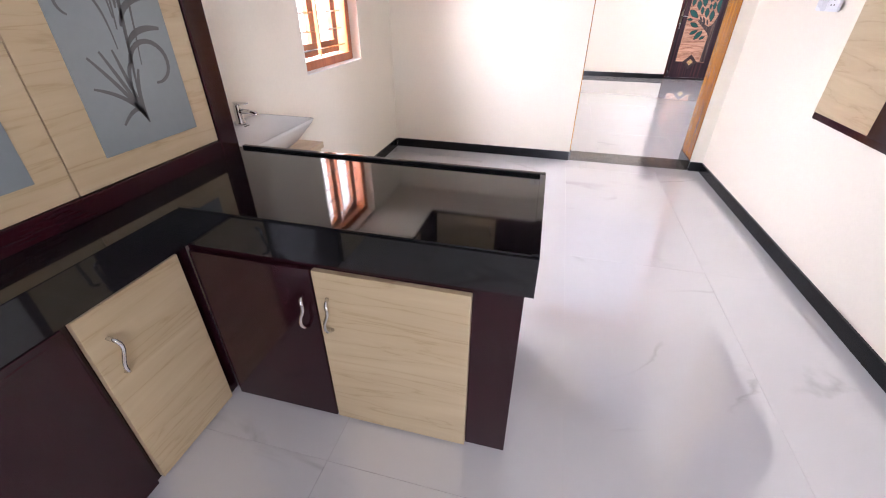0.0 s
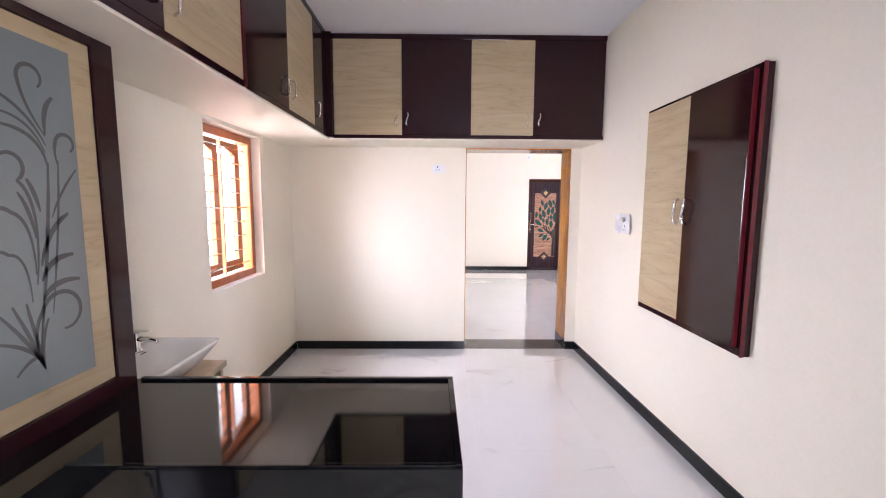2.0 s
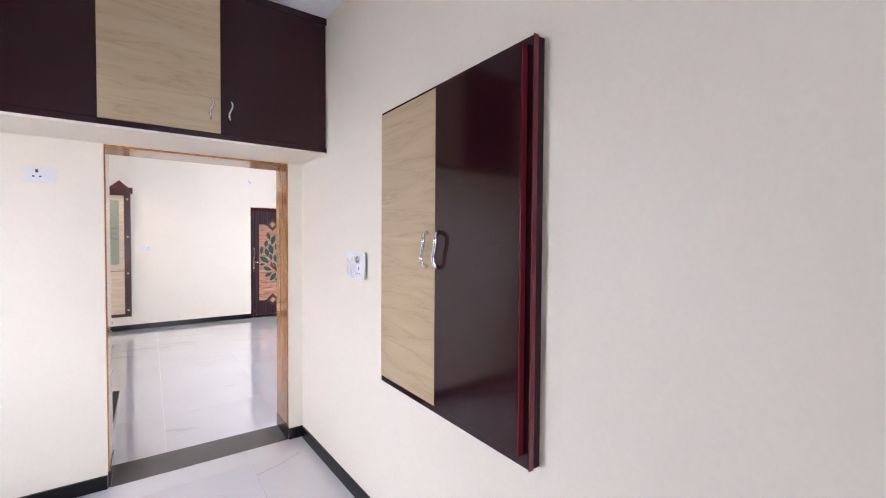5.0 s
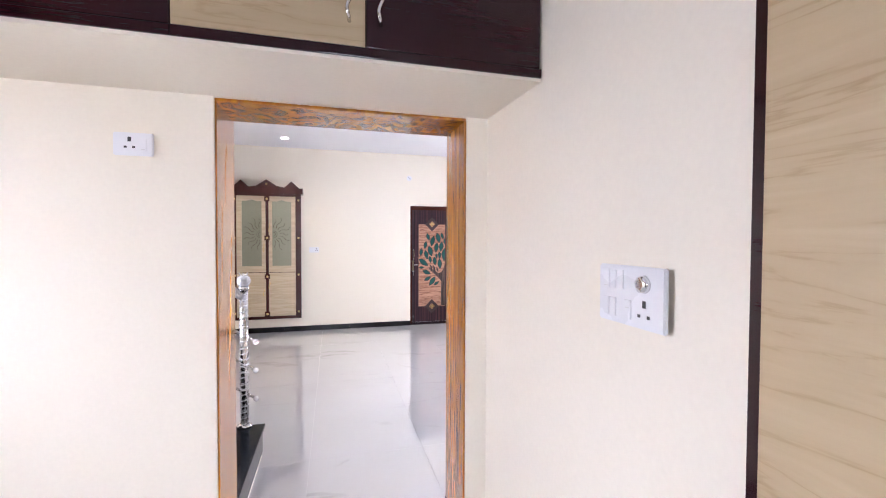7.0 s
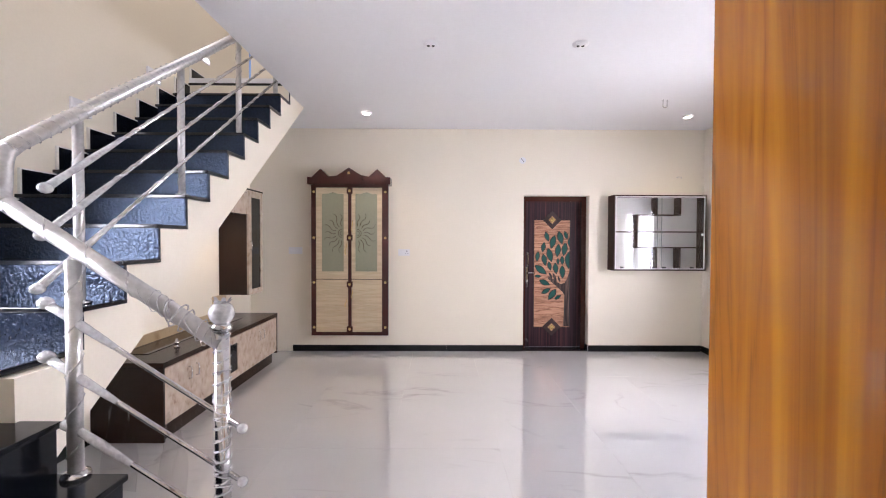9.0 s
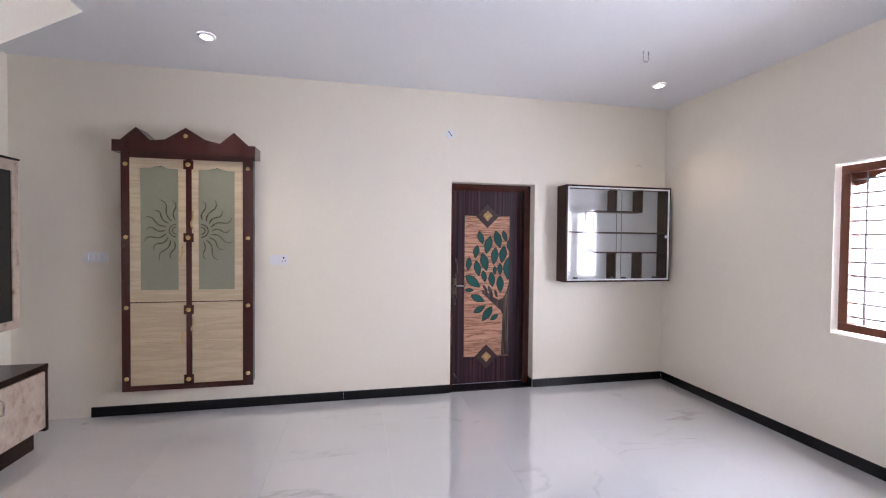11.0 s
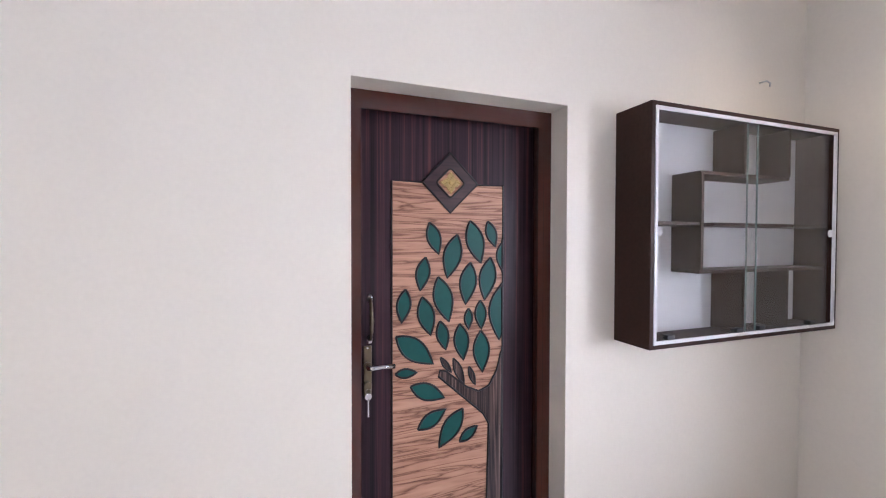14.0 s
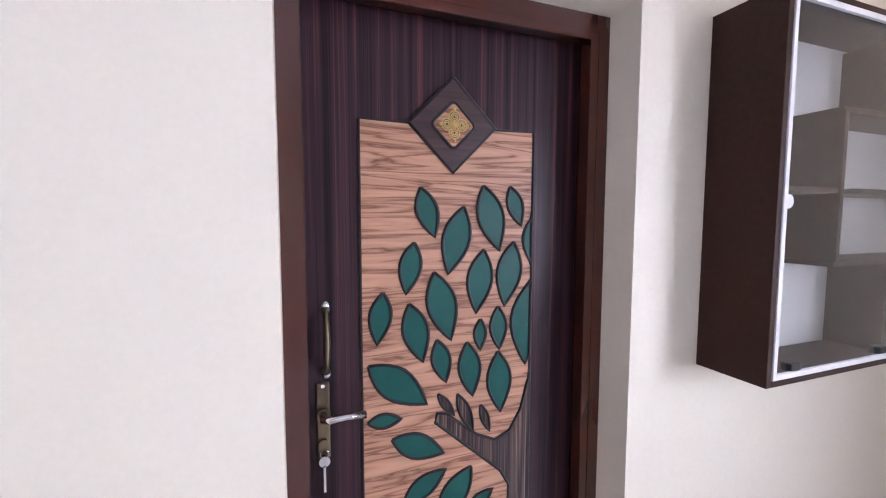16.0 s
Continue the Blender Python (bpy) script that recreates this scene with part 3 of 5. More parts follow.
for x0, z0, x1, z1 in LEAVES:
    door_leaf(leaf_outline(on_door(x0, z0), on_door(x1, z1)))
door_leaf(leaf_outline(on_door(266, 386), on_door(259, 474), 0.24, PX1 - 0.003))
door_leaf(leaf_outline(on_door(269, 318), on_door(266, 370), 0.26, PX1 - 0.003))
trunk = [(238, 759), (242, 605), (232, 588), (161, 527), (163, 518), (172, 519), (205, 545), (225, 553), (242, 545), (255, 522), (262, 495), (264, 485), (264, 757)]
trunk = [on_door(*p) for p in trunk]
part("trunk", outline(trunk, "y", 9.4412, 9.4445), TRUNK, DOOR, "grey-brown striped inlaid tree trunk")
groove(trunk, 0.0045, y=9.441)
for a, b in (((164, 498), (181, 522)), ((184, 500), (201, 541)), ((209, 514), (219, 543))):
    tw = leaf_outline(on_door(*a), on_door(*b), 0.13)
    part("twig", outline(tw, "y", 9.4408, 9.444), TRUNK, DOOR)
    groove(tw, 0.004, y=9.4405)
# furniture of the door
part("pull_handle", bar([(2.197, 9.444, 1.33), (2.197, 9.425, 1.325), (2.197, 9.408, 1.30), (2.197, 9.40, 1.25), (2.197, 9.408, 1.20), (2.197, 9.425, 1.178), (2.197, 9.444, 1.172)], [0.012, 0.007, 0.007, 0.009, 0.007, 0.007, 0.012], 10), BRASS, DOOR, "antique brass pull handle")
plate = part("lock_plate", block(2.171, 2.203, 9.436, 9.444, 0.945, 1.145, 0.003), BRASS, DOOR, "antique brass lock plate")
for z in (1.137, 0.953):
    part("screw", disc((2.187, 9.436, z), 0.005, -0.002, "y", 10), STEEL, plate)
part("lever_rose", disc((2.187, 9.4365, 1.065), 0.017, -0.012, "y", 20), BRASS, plate)
part("lever", bar([(2.186, 9.437, 1.065), (2.186, 9.40, 1.065), (2.20, 9.392, 1.066), (2.24, 9.392, 1.068), (2.288, 9.395, 1.065)], [0.011, 0.010, 0.010, 0.009, 0.010], 10), STEEL, DOOR, "satin steel lever handle")
part("lock_cylinder", disc((2.186, 9.437, 0.99), 0.012, -0.012, "y", 16), BRASS, DOOR)
key = part("key", disc((2.187, 9.424, 0.945), 0.014, -0.003, "y", 16), STEEL, DOOR, "steel key on a ring")
for z in (1.337, 1.166):
    part("pull_foot", ball((2.197, 9.443, z), 0.014, (0.9, 0.35, 1.2), 2), STEEL, DOOR)
part("key_blade", block(2.184, 2.190, 9.421, 9.424, 0.865, 0.935), STEEL, DOOR)
part("key_ring", bar([(2.187 + 0.011 * math.sin(t), 9.422, 0.966 + 0.011 * math.cos(t)) for t in [k * 0.6283 for k in range(11)]], 0.0015, 5), STEEL, DOOR)
part("door_stop", bar([(2.19, 9.444, 0.12), (2.19, 9.40, 0.115), (2.20, 9.39, 0.09)], 0.008, 8), DARKPLASTIC, DOOR, "small dark door stop")

# ---- kitchen ----
TOP = 0.83
root = thing("kitchen_counter", (-0.7, 0.96, 0.7), "L-shaped polished black granite counter with a deep front edge", "counter")
part("counter_top", outline([(-1.5045, -2.0), (-1.006, -2.0), (-1.006, 0.685), (0.085, 0.685), (0.075, 1.26), (-1.5045, 1.26)], "z", TOP - 0.03, TOP), GRANITE, root)
part("front_edge", outline([(-1.026, -2.0), (-1.004, -2.0), (-1.004, 0.683), (0.087, 0.683), (0.077, 1.262), (0.056, 1.262), (0.064, 0.705), (-1.026, 0.705)], "z", 0.706, TOP - 0.002), GRANITE, root)
lip = part("raised_lip", block(-1.19, 0.077, 1.243, 1.262, TOP + 0.0005, TOP + 0.012, 0.003), GRANITE, root)
part("raised_lip", outline([(0.067, 0.69), (0.086, 0.69), (0.077, 1.242), (0.058, 1.242)], "z", TOP + 0.0005, TOP + 0.01), GRANITE, root)
part("raised_lip", block(-1.0, 0.066, 0.686, 0.7, TOP + 0.0005, TOP + 0.007, 0.002), GRANITE, root)


def base_unit(name, label, x0, x1, y0, y1, doors, out):
    """A floor unit: a wine-dark carcass and doors on one side, given as (u0, u1, material, handle_u)."""
    root = thing(name, ((x0 + x1) / 2, (y0 + y1) / 2, 0), label, "cabinet", "kitchen base units")
    part("body", block(x0, x1, y0, y1, 0.002, 0.705), WINE, root)
    for u0, u1, mat, hu in doors:
        if out[0]:
            d = part("door", block(x1 + 0.001, x1 + 0.021, u0 + 0.002, u1 - 0.002, 0.012, 0.688, 0.002), mat, root)
            s_handle(d, (x1 + 0.021, hu, 0.53), out)
        else:
            d = part("door", block(u0 + 0.002, u1 - 0.002, y0 - 0.021, y0 - 0.001, 0.012, 0.688, 0.002), mat, root)
            s_handle(d, (hu, y0 - 0.021, 0.53), out)
    return root


base_unit("base_cabinet", "dark wine base cabinet with one beige laminate door", -1.02, 0.062, 0.692, 1.24, [(-1.005, -0.572, WINE, -0.61), (-0.57, -0.076, OAK, -0.525)], (0, -1, 0))
base_unit("base_cabinet", "base cabinet with a beige wavy laminate door", -1.5, -1.045, 0.29, 0.70, [(0.305, 0.648, OAK, 0.36)], (1, 0, 0))
base_unit("base_cabinet", "dark wine laminate base cabinet", -1.5, -1.045, -0.28, 0.288, [(-0.2, 0.287, WINE, -0.15)], (1, 0, 0))
base_unit("base_cabinet", "base cabinet with a beige wavy laminate door", -1.5, -1.045, -0.85, -0.282, [(-0.84, -0.285, OAK, -0.33)], (1, 0, 0))

# crockery unit on the counter
root = thing("crockery_cabinet", (-1.35, 0.0, TOP), "tall beige cabinet with etched frosted glass in a wine frame", "cabinet")
part("body", block(-1.504, -1.225, -1.9, 1.225, TOP + 0.001, 2.118), WINE, root)
part("upright", block(-1.225, -1.19, 1.135, 1.228, TOP + 0.001, 2.118, 0.003), WINE, root)
part("bottom_rail", block(-1.225, -1.19, -1.9, 1.1345, TOP + 0.001, 0.895, 0.003), WINE, root)
part("top_rail", block(-1.225, -1.19, -1.9, 1.1345, 2.085, 2.118, 0.003), WINE, root)


def etched(parent, pts, w):
    """A flat etched stroke along points (y, z), narrow at its root and broad near its tip."""
    n, left, right = len(pts) - 1, [], []
    for i, q in enumerate(pts):
        d = (pts[min(i + 1, n)] - pts[max(i - 1, 0)]).normalized()
        h = w * (0.18 + 0.82 * math.sin(math.pi * min(0.93, 0.85 * i / n + 0.04)) ** 0.8)
        left.append((q.x - d.y * h, q.y + d.x * h))
        right.append((q.x + d.y * h, q.y - d.x * h))
    part("etched_line", outline(left + right[::-1], "x", -1.1944, -1.1938), ETCH, parent)


def curl(parent, p0, p1, p2, w=0.006):
    """A bent stroke from p0 by p1 to p2, in (y, z)."""
    a, b, c = Vector(p0), Vector(p1), Vector(p2)
    etched(parent, [a * (1 - t) ** 2 + b * 2 * t * (1 - t) + c * t * t for t in [i / 12 for i in range(13)]], w)


def crook(parent, root, bend, centre, r, a0, turn, w=0.006):
    """A stem from root that ends in a tightening loop round centre, from angle a0 over turn degrees."""
    a, b, o = Vector(root), Vector(bend), Vector(centre)
    loop = [o + Vector((math.cos(t), math.sin(t))) * r * (1 - 0.3 * i / 16) for i, t in enumerate([radians(a0 + turn * k / 16) for k in range(17)])]
    etched(parent, [a * (1 - t) ** 2 + b * 2 * t * (1 - t) + loop[0] * t * t for t in [i / 10 for i in range(10)]] + loop, w)


for k, y1 in enumerate((1.133, 0.573, 0.013, -0.547)):
    y0 = y1 - 0.558
    door = part("glass_door", block(-1.2249, -1.198, y0, y1 - 0.002, 0.897, 2.083, 0.002), OAK, root, "beige laminate door with frosted glass")
    g0, g1 = y0 + 0.113, y1 - 0.088
    part("glass", block(-1.1979, -1.1945, g0, g1, 0.972, 2.03), FROST, door, "frosted blue-grey glass")
    m = g0 + 0.19

    def f(dy, z):
        return m + dy, z
    curl(door, f(-0.02, 1.10), f(0.045, 1.45), f(0.06, 1.67), 0.006)
    curl(door, f(0.06, 1.65), f(0.045, 1.77), f(-0.09, 1.765), 0.006)
    curl(door, f(0.055, 1.70), f(0.01, 1.81), f(-0.10, 1.80), 0.004)
    curl(door, f(0.06, 1.72), f(0.00, 1.84), f(-0.11, 1.86), 0.005)
    crook(door, f(0.06, 1.75), f(0.0, 1.83), f(0.03, 1.915), 0.042, 200, -250, 0.006)
    curl(door, f(0.06, 1.755), f(0.055, 1.84), f(0.095, 1.872), 0.008)
    crook(door, f(0.092, 1.669), f(0.083, 1.71), f(0.127, 1.733), 0.036, 180, -235, 0.006)
    curl(door, f(0.03, 1.20), f(0.085, 1.50), f(0.095, 1.68), 0.004)
    curl(door, f(0.057, 1.50), f(0.09, 1.58), f(0.158, 1.656), 0.004)
    curl(door, f(0.009, 1.354), f(0.03, 1.46), f(0.114, 1.513), 0.008)
    curl(door, f(0.006, 1.307), f(0.03, 1.38), f(0.12, 1.379), 0.009)
    curl(door, f(0.003, 1.25), f(0.04, 1.31), f(0.135, 1.294), 0.009)
    crook(door, f(-0.03, 1.10), f(-0.03, 1.19), f(0.068, 1.195), 0.075, 170, -265, 0.007)
    crook(door, f(-0.01, 1.30), f(0.03, 1.55), f(-0.062, 1.65), 0.046, -60, 250, 0.006)
    curl(door, f(0.021, 1.52), f(0.01, 1.58), f(-0.013, 1.617), 0.007)
    curl(door, f(0.0, 1.44), f(-0.01, 1.53), f(-0.043, 1.577), 0.006)
    crook(door, f(-0.01, 1.33), f(-0.005, 1.50), f(-0.10, 1.49), 0.045, 40, 210, 0.006)
    crook(door, f(-0.03, 1.25), f(-0.03, 1.40), f(-0.12, 1.37), 0.045, 40, 200, 0.005)
    for k2, (dy, z) in enumerate(((-0.132, 1.238), (-0.091, 1.25), (-0.147, 1.158), (-0.05, 1.25), (0.013, 1.19), (-0.098, 1.045))):
        curl(door, f(-0.012, 1.035), f(-0.04 + 0.004 * k2, 1.12), f(dy, z), 0.006)

# loft cupboards on their slab
solid("loft_slab", outline([(-1.505, -2.4), (-0.975, -2.4), (-0.975, 3.425), (right_x(3.42), 3.425), (right_x(3.915), 3.915), (-1.505, 3.915)], "z", 2.12, 2.135), WALL, "cream painted underside of the loft shelf", "shelf", kind="structure")


def loft_unit(label, u0, u1, axis, doors):
    """Overhead cupboard; doors as (u0, u1, material, handle_u)."""
    if axis == "y":
        root = thing("loft_cabinet", ((u0 + u1) / 2, 3.65, 2.136), label, "cabinet", "loft cupboards")
        part("body", block(u0, u1, 3.441, 3.88, 2.136, H - 0.002), CHOC, root)
        for z0, z1 in ((2.132, 2.164), (2.985, H - 0.003)):
            part("rail", block(u0, u1, 3.418, 3.44, z0, z1, 0.002), WINE, root)
        for a, b, mat, hu in doors:
            d = part("door", block(a + 0.002, b - 0.002, 3.42, 3.4405, 2.166, 2.983, 0.002), mat, root)
            s_handle(d, (hu, 3.42, 2.30), (0, -1, 0), 0.12)
    else:
        root = thing("loft_cabinet", (-1.24, (u0 + u1) / 2, 2.136), label, "cabinet", "loft cupboards")
        part("body", block(-1.5, -0.992, u0, u1, 2.136, H - 0.002), CHOC, root)
        for z0, z1 in ((2.132, 2.164), (2.985, H - 0.003)):
            part("rail", block(-0.991, -0.969, u0, u1, z0, z1, 0.002), WINE, root)
        for a, b, mat, hu in doors:
            d = part("door", block(-0.9915, -0.971, a + 0.002, b - 0.002, 2.166, 2.983, 0.002), mat, root)
            s_handle(d, (-0.971, hu, 2.30), (1, 0, 0), 0.12)


part("corner_post", block(-0.99, -0.93, 3.38, 3.44, 2.136, H - 0.002), WINE, thing("loft_corner_post", (-0.96, 3.41, 2.136), "dark wine corner post between loft cupboards", "post"))
RX = right_x(3.45)
loft_unit("loft cupboard with a beige and a wine door", -0.929, 0.298, "y", [(-0.925, -0.319, OAK, -0.37), (-0.319, 0.298, WINE, -0.27)])
loft_unit("loft cupboard with a beige and a wine door", 0.2985, RX, "y", [(0.299, 0.862, OAK, 0.81), (0.862, RX - 0.005, WINE, 0.91)])
loft_unit("loft cupboard with wine and beige doors", 1.83, 3.379, "x", [(3.0, 3.376, WINE, 3.05), (2.437, 3.0, OAK, 2.49), (1.832, 2.437, WINE, 2.385)])
loft_unit("loft cupboard with wine and beige doors", 0.55, 1.80, "x", [(1.2, 1.798, OAK, 1.255), (0.552, 1.2, WINE, 1.15)])
loft_unit("loft cupboard with wine and beige doors", -0.72, 0.548, "x", [(-0.08, 0.546, OAK, -0.03), (-0.718, -0.08, WINE, -0.13)])
part("divider", block(-0.99, -0.966, 1.801, 1.829, 2.136, H - 0.004), WINE_EDGE, thing("loft_divider", (-0.98, 1.815, 2.136), "wine red upright strip between loft cupboards", "post"))

# wall cabinet by the switches
wx = right_x(2.11)
root = thing("wall_cabinet", (wx, 2.11, 0.8), "wall cabinet with one beige and one wine door", "cabinet")
part("frame", outline([(1.590, 0.80), (2.640, 0.80), (2.640, 2.21), (1.590, 2.21)], "x", wx - 0.03, wx + 0.03), WINE, root)
part("edge_band", block(wx - 0.034, wx - 0.014, 1.5865, 1.5895, 0.798, 2.212), WINE_EDGE, root, "wine red edge strip")
d = part("door", block(wx - 0.052, wx - 0.031, 2.112, 2.603, 0.842, 2.188, 0.003), OAK, root, "beige wavy laminate door")
s_handle(d, (wx - 0.052, 2.165, 1.51), (-1, 0, 0), 0.15, r=0.009)
d = part("door", block(wx - 0.054, wx - 0.031, 1.622, 2.110, 0.842, 2.188, 0.003), WINE, root, "glossy wine laminate door")
part("door_edge", block(wx - 0.054, wx - 0.031, 1.616, 1.6215, 0.842, 2.188), WINE_EDGE, d)
s_handle(d, (wx - 0.054, 2.07, 1.51), (-1, 0, 0), 0.15, r=0.009)


def plate(name, label, category, p, u, out, w, h, pieces):
    """A white switch plate. u runs along the wall, pieces: (kind, du, dz)."""
    p, u, o = Vector(p), Vector(u), Vector(out)
    root = thing(name, p, label, category)

    def slab(a, b, c, d, t0, t1):
        bm = bmesh.new()
        vs = [p + u * i + Vector((0, 0, j)) + o * k for i in (a, b) for j in (c, d) for k in (t0, t1)]
        lo, hi = Vector([min(v[k] for v in vs) for k in range(3)]), Vector([max(v[k] for v in vs) for k in range(3)])
        box(bm, lo.x, hi.x, lo.y, hi.y, lo.z, hi.z)
        return bm
    bm = slab(-w / 2, w / 2, -h / 2, h / 2, 0, 0.014)
    bmesh.ops.bevel(bm, geom=list(bm.edges), offset=0.004, segments=2, affect="EDGES")
    part("plate", bm, WHITEPLASTIC, root)
    for kind, du, dz in pieces:
        if kind == "switch":
            bm = slab(du - 0.012, du + 0.012, dz - 0.024, dz + 0.024, 0.0141, 0.018)
            part("switch", bm, WHITEPLASTIC, root)
        elif kind == "hole":
            part("socket_hole", slab(du - 0.005, du + 0.005, dz - 0.004, dz + 0.004, 0.0141, 0.0146), DARKPLASTIC, root)
        elif kind == "slot":
            part("socket_hole", slab(du - 0.006, du + 0.006, dz - 0.009, dz + 0.009, 0.0141, 0.0146), DARKPLASTIC, root)
        elif kind == "knob":
            c = p + u * du + Vector((0, 0, dz))
            part("dimmer_knob", bar([c + o * 0.0141, c + o * 0.026, c + o * 0.03], [0.022, 0.02, 0.012], 20), CHROME, root)
        elif kind == "line":
            part("switch_gap", slab(du - 0.0008, du + 0.0008, dz - 0.03, dz + 0.03, 0.0141, 0.0145), GROUT, root)
        elif kind == "mark":
            part("switch_mark", slab(du - 0.007, du + 0.007, dz - 0.001, dz + 0.001, 0.0182, 0.0186), GROUT, root)
    return root


sy = 2.94
plate("switch_plate", "white switch plate with socket and dimmer knob on wall", "switch", (right_x(sy) - 0.009, sy, 1.397), (0, -1, 0), (-1, 0, 0), 0.24, 0.155,
      [("switch", -0.085, 0.04), ("switch", -0.058, 0.04), ("switch", -0.03, 0.04), ("switch", -0.085, -0.035), ("switch", -0.058, -0.035), ("switch", 0.0, -0.035), ("mark", -0.085, 0.02), ("mark", 0.0, -0.03), ("knob", 0.055, 0.035), ("slot", 0.055, -0.015), ("hole", 0.038, -0.045), ("hole", 0.07, -0.045)])
plate("socket_plate", "white wall socket with a switch on cream wall", "socket", (0.012, 3.915, 1.905), (1, 0, 0), (0, -1, 0), 0.135, 0.088, [("slot", -0.012, 0.018), ("hole", -0.026, -0.012), ("hole", 0.002, -0.012), ("switch", 0.035, -0.004), ("mark", 0.035, -0.02)])
plate("socket_plate", "white switch plate in the shade of the stair", "socket", (-1.01, 9.248, 1.374), (1, 0, 0), (0, -1, 0), 0.185, 0.092, [("switch", -0.06, 0), ("switch", -0.02, 0), ("switch", 0.02, 0), ("switch", 0.06, 0)])
plate("socket_plate", "white wall socket with switches on cream wall", "socket", (0.466, 9.248, 1.352), (1, 0, 0), (0, -1, 0), 0.158, 0.09, [("switch", -0.055, 0), ("switch", -0.025, 0), ("slot", 0.04, 0.018), ("hole", 0.026, -0.012), ("hole", 0.054, -0.012)])

# wash basin on its bracket shelf
root = thing("wash_basin", (-1.3, 1.51, 0.686), "white ceramic wash basin with a chrome tap", "wash basin")


def ring(bm, x0, x1, y0, y1, z, r, dip=0.0, n=5):
    vs = []
    for cx, cy, a in ((x1 - r, y1 - r, 0), (x0 + r, y1 - r, 90), (x0 + r, y0 + r, 180), (x1 - r, y0 + r, 270)):
        for i in range(n):
            t = radians(a + 90 * i / (n - 1))
            vs.append(bm.verts.new((cx + r * math.cos(t), cy + r * math.sin(t), z - dip * (cx - x0 < 0.1))))
    return vs


bm = bmesh.new()
rings = [ring(bm, -1.46, -1.25, 1.36, 1.63, 0.690, 0.05), ring(bm, -1.48, -1.20, 1.31, 1.70, 0.735, 0.05), ring(bm, -1.498, -1.145, 1.265, 1.765, 0.815, 0.04), ring(bm, -1.5, -1.14, 1.26, 1.775, 0.832, 0.035),
         ring(bm, -1.497, -1.15, 1.27, 1.762, 0.834, 0.035), ring(bm, -1.40, -1.16, 1.285, 1.75, 0.824, 0.04), ring(bm, -1.37, -1.20, 1.33, 1.69, 0.765, 0.06), ring(bm, -1.34, -1.26, 1.42, 1.6, 0.735, 0.035)]
for a, b in zip(rings, rings[1:]):
    for k in range(len(a)):
        bm.faces.new((a[k], a[(k + 1) % len(a)], b[(k + 1) % len(a)], b[k])).smooth = True
bm.faces.new(rings[0][::-1])
bm.faces.new(rings[-1])
part("bowl", bm, CERAMIC, root)
tap = part("tap_body", bar([(-1.435, 1.56, 0.832), (-1.435, 1.56, 0.845), (-1.435, 1.56, 0.85), (-1.435, 1.56, 0.92), (-1.435, 1.56, 0.93)], [0.028, 0.026, 0.019, 0.018, 0.016], 16), CHROME, root, "chrome pillar tap")
part("spout", bar([(-1.435, 1.56, 0.895), (-1.38, 1.56, 0.898), (-1.335, 1.56, 0.89), (-1.33, 1.56, 0.876)], [0.014, 0.012, 0.011, 0.010], 12), CHROME, tap)
part("tap_lever", block(-1.45, -1.375, 1.55, 1.57, 0.932, 0.941, 0.003), CHROME, tap)
part("overflow_slot", block(-1.405, -1.40, 1.54, 1.575, 0.8255, 0.829), DARKPLASTIC, root)
root = thing("basin_shelf", (-1.3, 1.54, 0.4), "beige laminate bracket shelf under the wash basin", "shelf")
part("shelf_top", block(-1.504, -1.15, 1.27, 1.83, 0.655, 0.688, 0.003), OAK, root)
part("shelf_side", block(-1.504, -1.17, 1.80, 1.825, 0.002, 0.654), OAK, root)
part("shelf_side", block(-1.504, -1.17, 1.275, 1.30, 0.002, 0.654), OAK, root)
solid("wall_plug_hole", disc((right_x(1.6) - 0.001, 1.6, 2.61), 0.011, 0.004, "x", 12), DARKPLASTIC, "small dark plug hole in the cream wall", "hole")

# ---- staircase ----
SX, WX = -0.592, -1.63
LOW = [(0.292, 0.225), (0.042, 0.43), (-0.203, 0.635), (-0.447, 0.835)]
LANDING, R, G = 1.03, 0.1905, 0.249
root = thing("staircase", (-0.8, 5.5, 0), "black granite staircase turning at a landing, cream sides", "staircase")
STAIR = root
bm = bmesh.new()
YN, YS = 5.17, 4.212
prism(bm, [(0.27, 0), (0.27, 0.2), (0.02, 0.2), (0.02, 0.405), (-0.225, 0.405), (-0.225, 0.61), (-0.47, 0.61), (-0.47, 0.81), (-0.66, 0.81), (-0.66, 1.0), (WX, 1.0), (WX, 0)], "y", YS, YN - 0.02)
part("lower_flight", bm, WALL, root, "cream painted flank of the lower flight")
prof = [(5.15, 0.49), (5.15, 1.0), (5.423, 1.0)]
for i in range(10):
    y = 5.423 + G * i
    z = LANDING + R * (i + 1) - 0.025
    prof += [(y, z), (y + G, z)]
prof = prof[:-1] + [(7.9, 2.91), (7.9, 3.1), (8.379, 3.1), (8.379, H - 0.001), (5.349, 0.648)]
bm = outline(prof, "x", WX + 0.001, SX - 0.012)
part("upper_flight", bm, WALL, root, "cream painted underside and flank of the upper flight")
x_back = [0.042, -0.203, -0.447, -0.66]
for (x, z), xb in zip(LOW, x_back):
    part("tread", block(xb - 0.03, x, YS, YN, z - 0.024, z, 0.004), STEP_STONE, root)
    part("riser", block(x - 0.035, x - 0.018, YS, YN - 0.006, z - 0.2, z - 0.0245), STEP_STONE, root)
    part("riser", block(xb - 0.03, x - 0.02, YN - 0.02, YN - 0.006, z - 0.19, z - 0.0245), STEP_STONE, root, "black granite end piece")
part("riser", block(-0.70, -0.675, YS, YN - 0.006, 0.836, 1.0045), STEP_STONE, root)
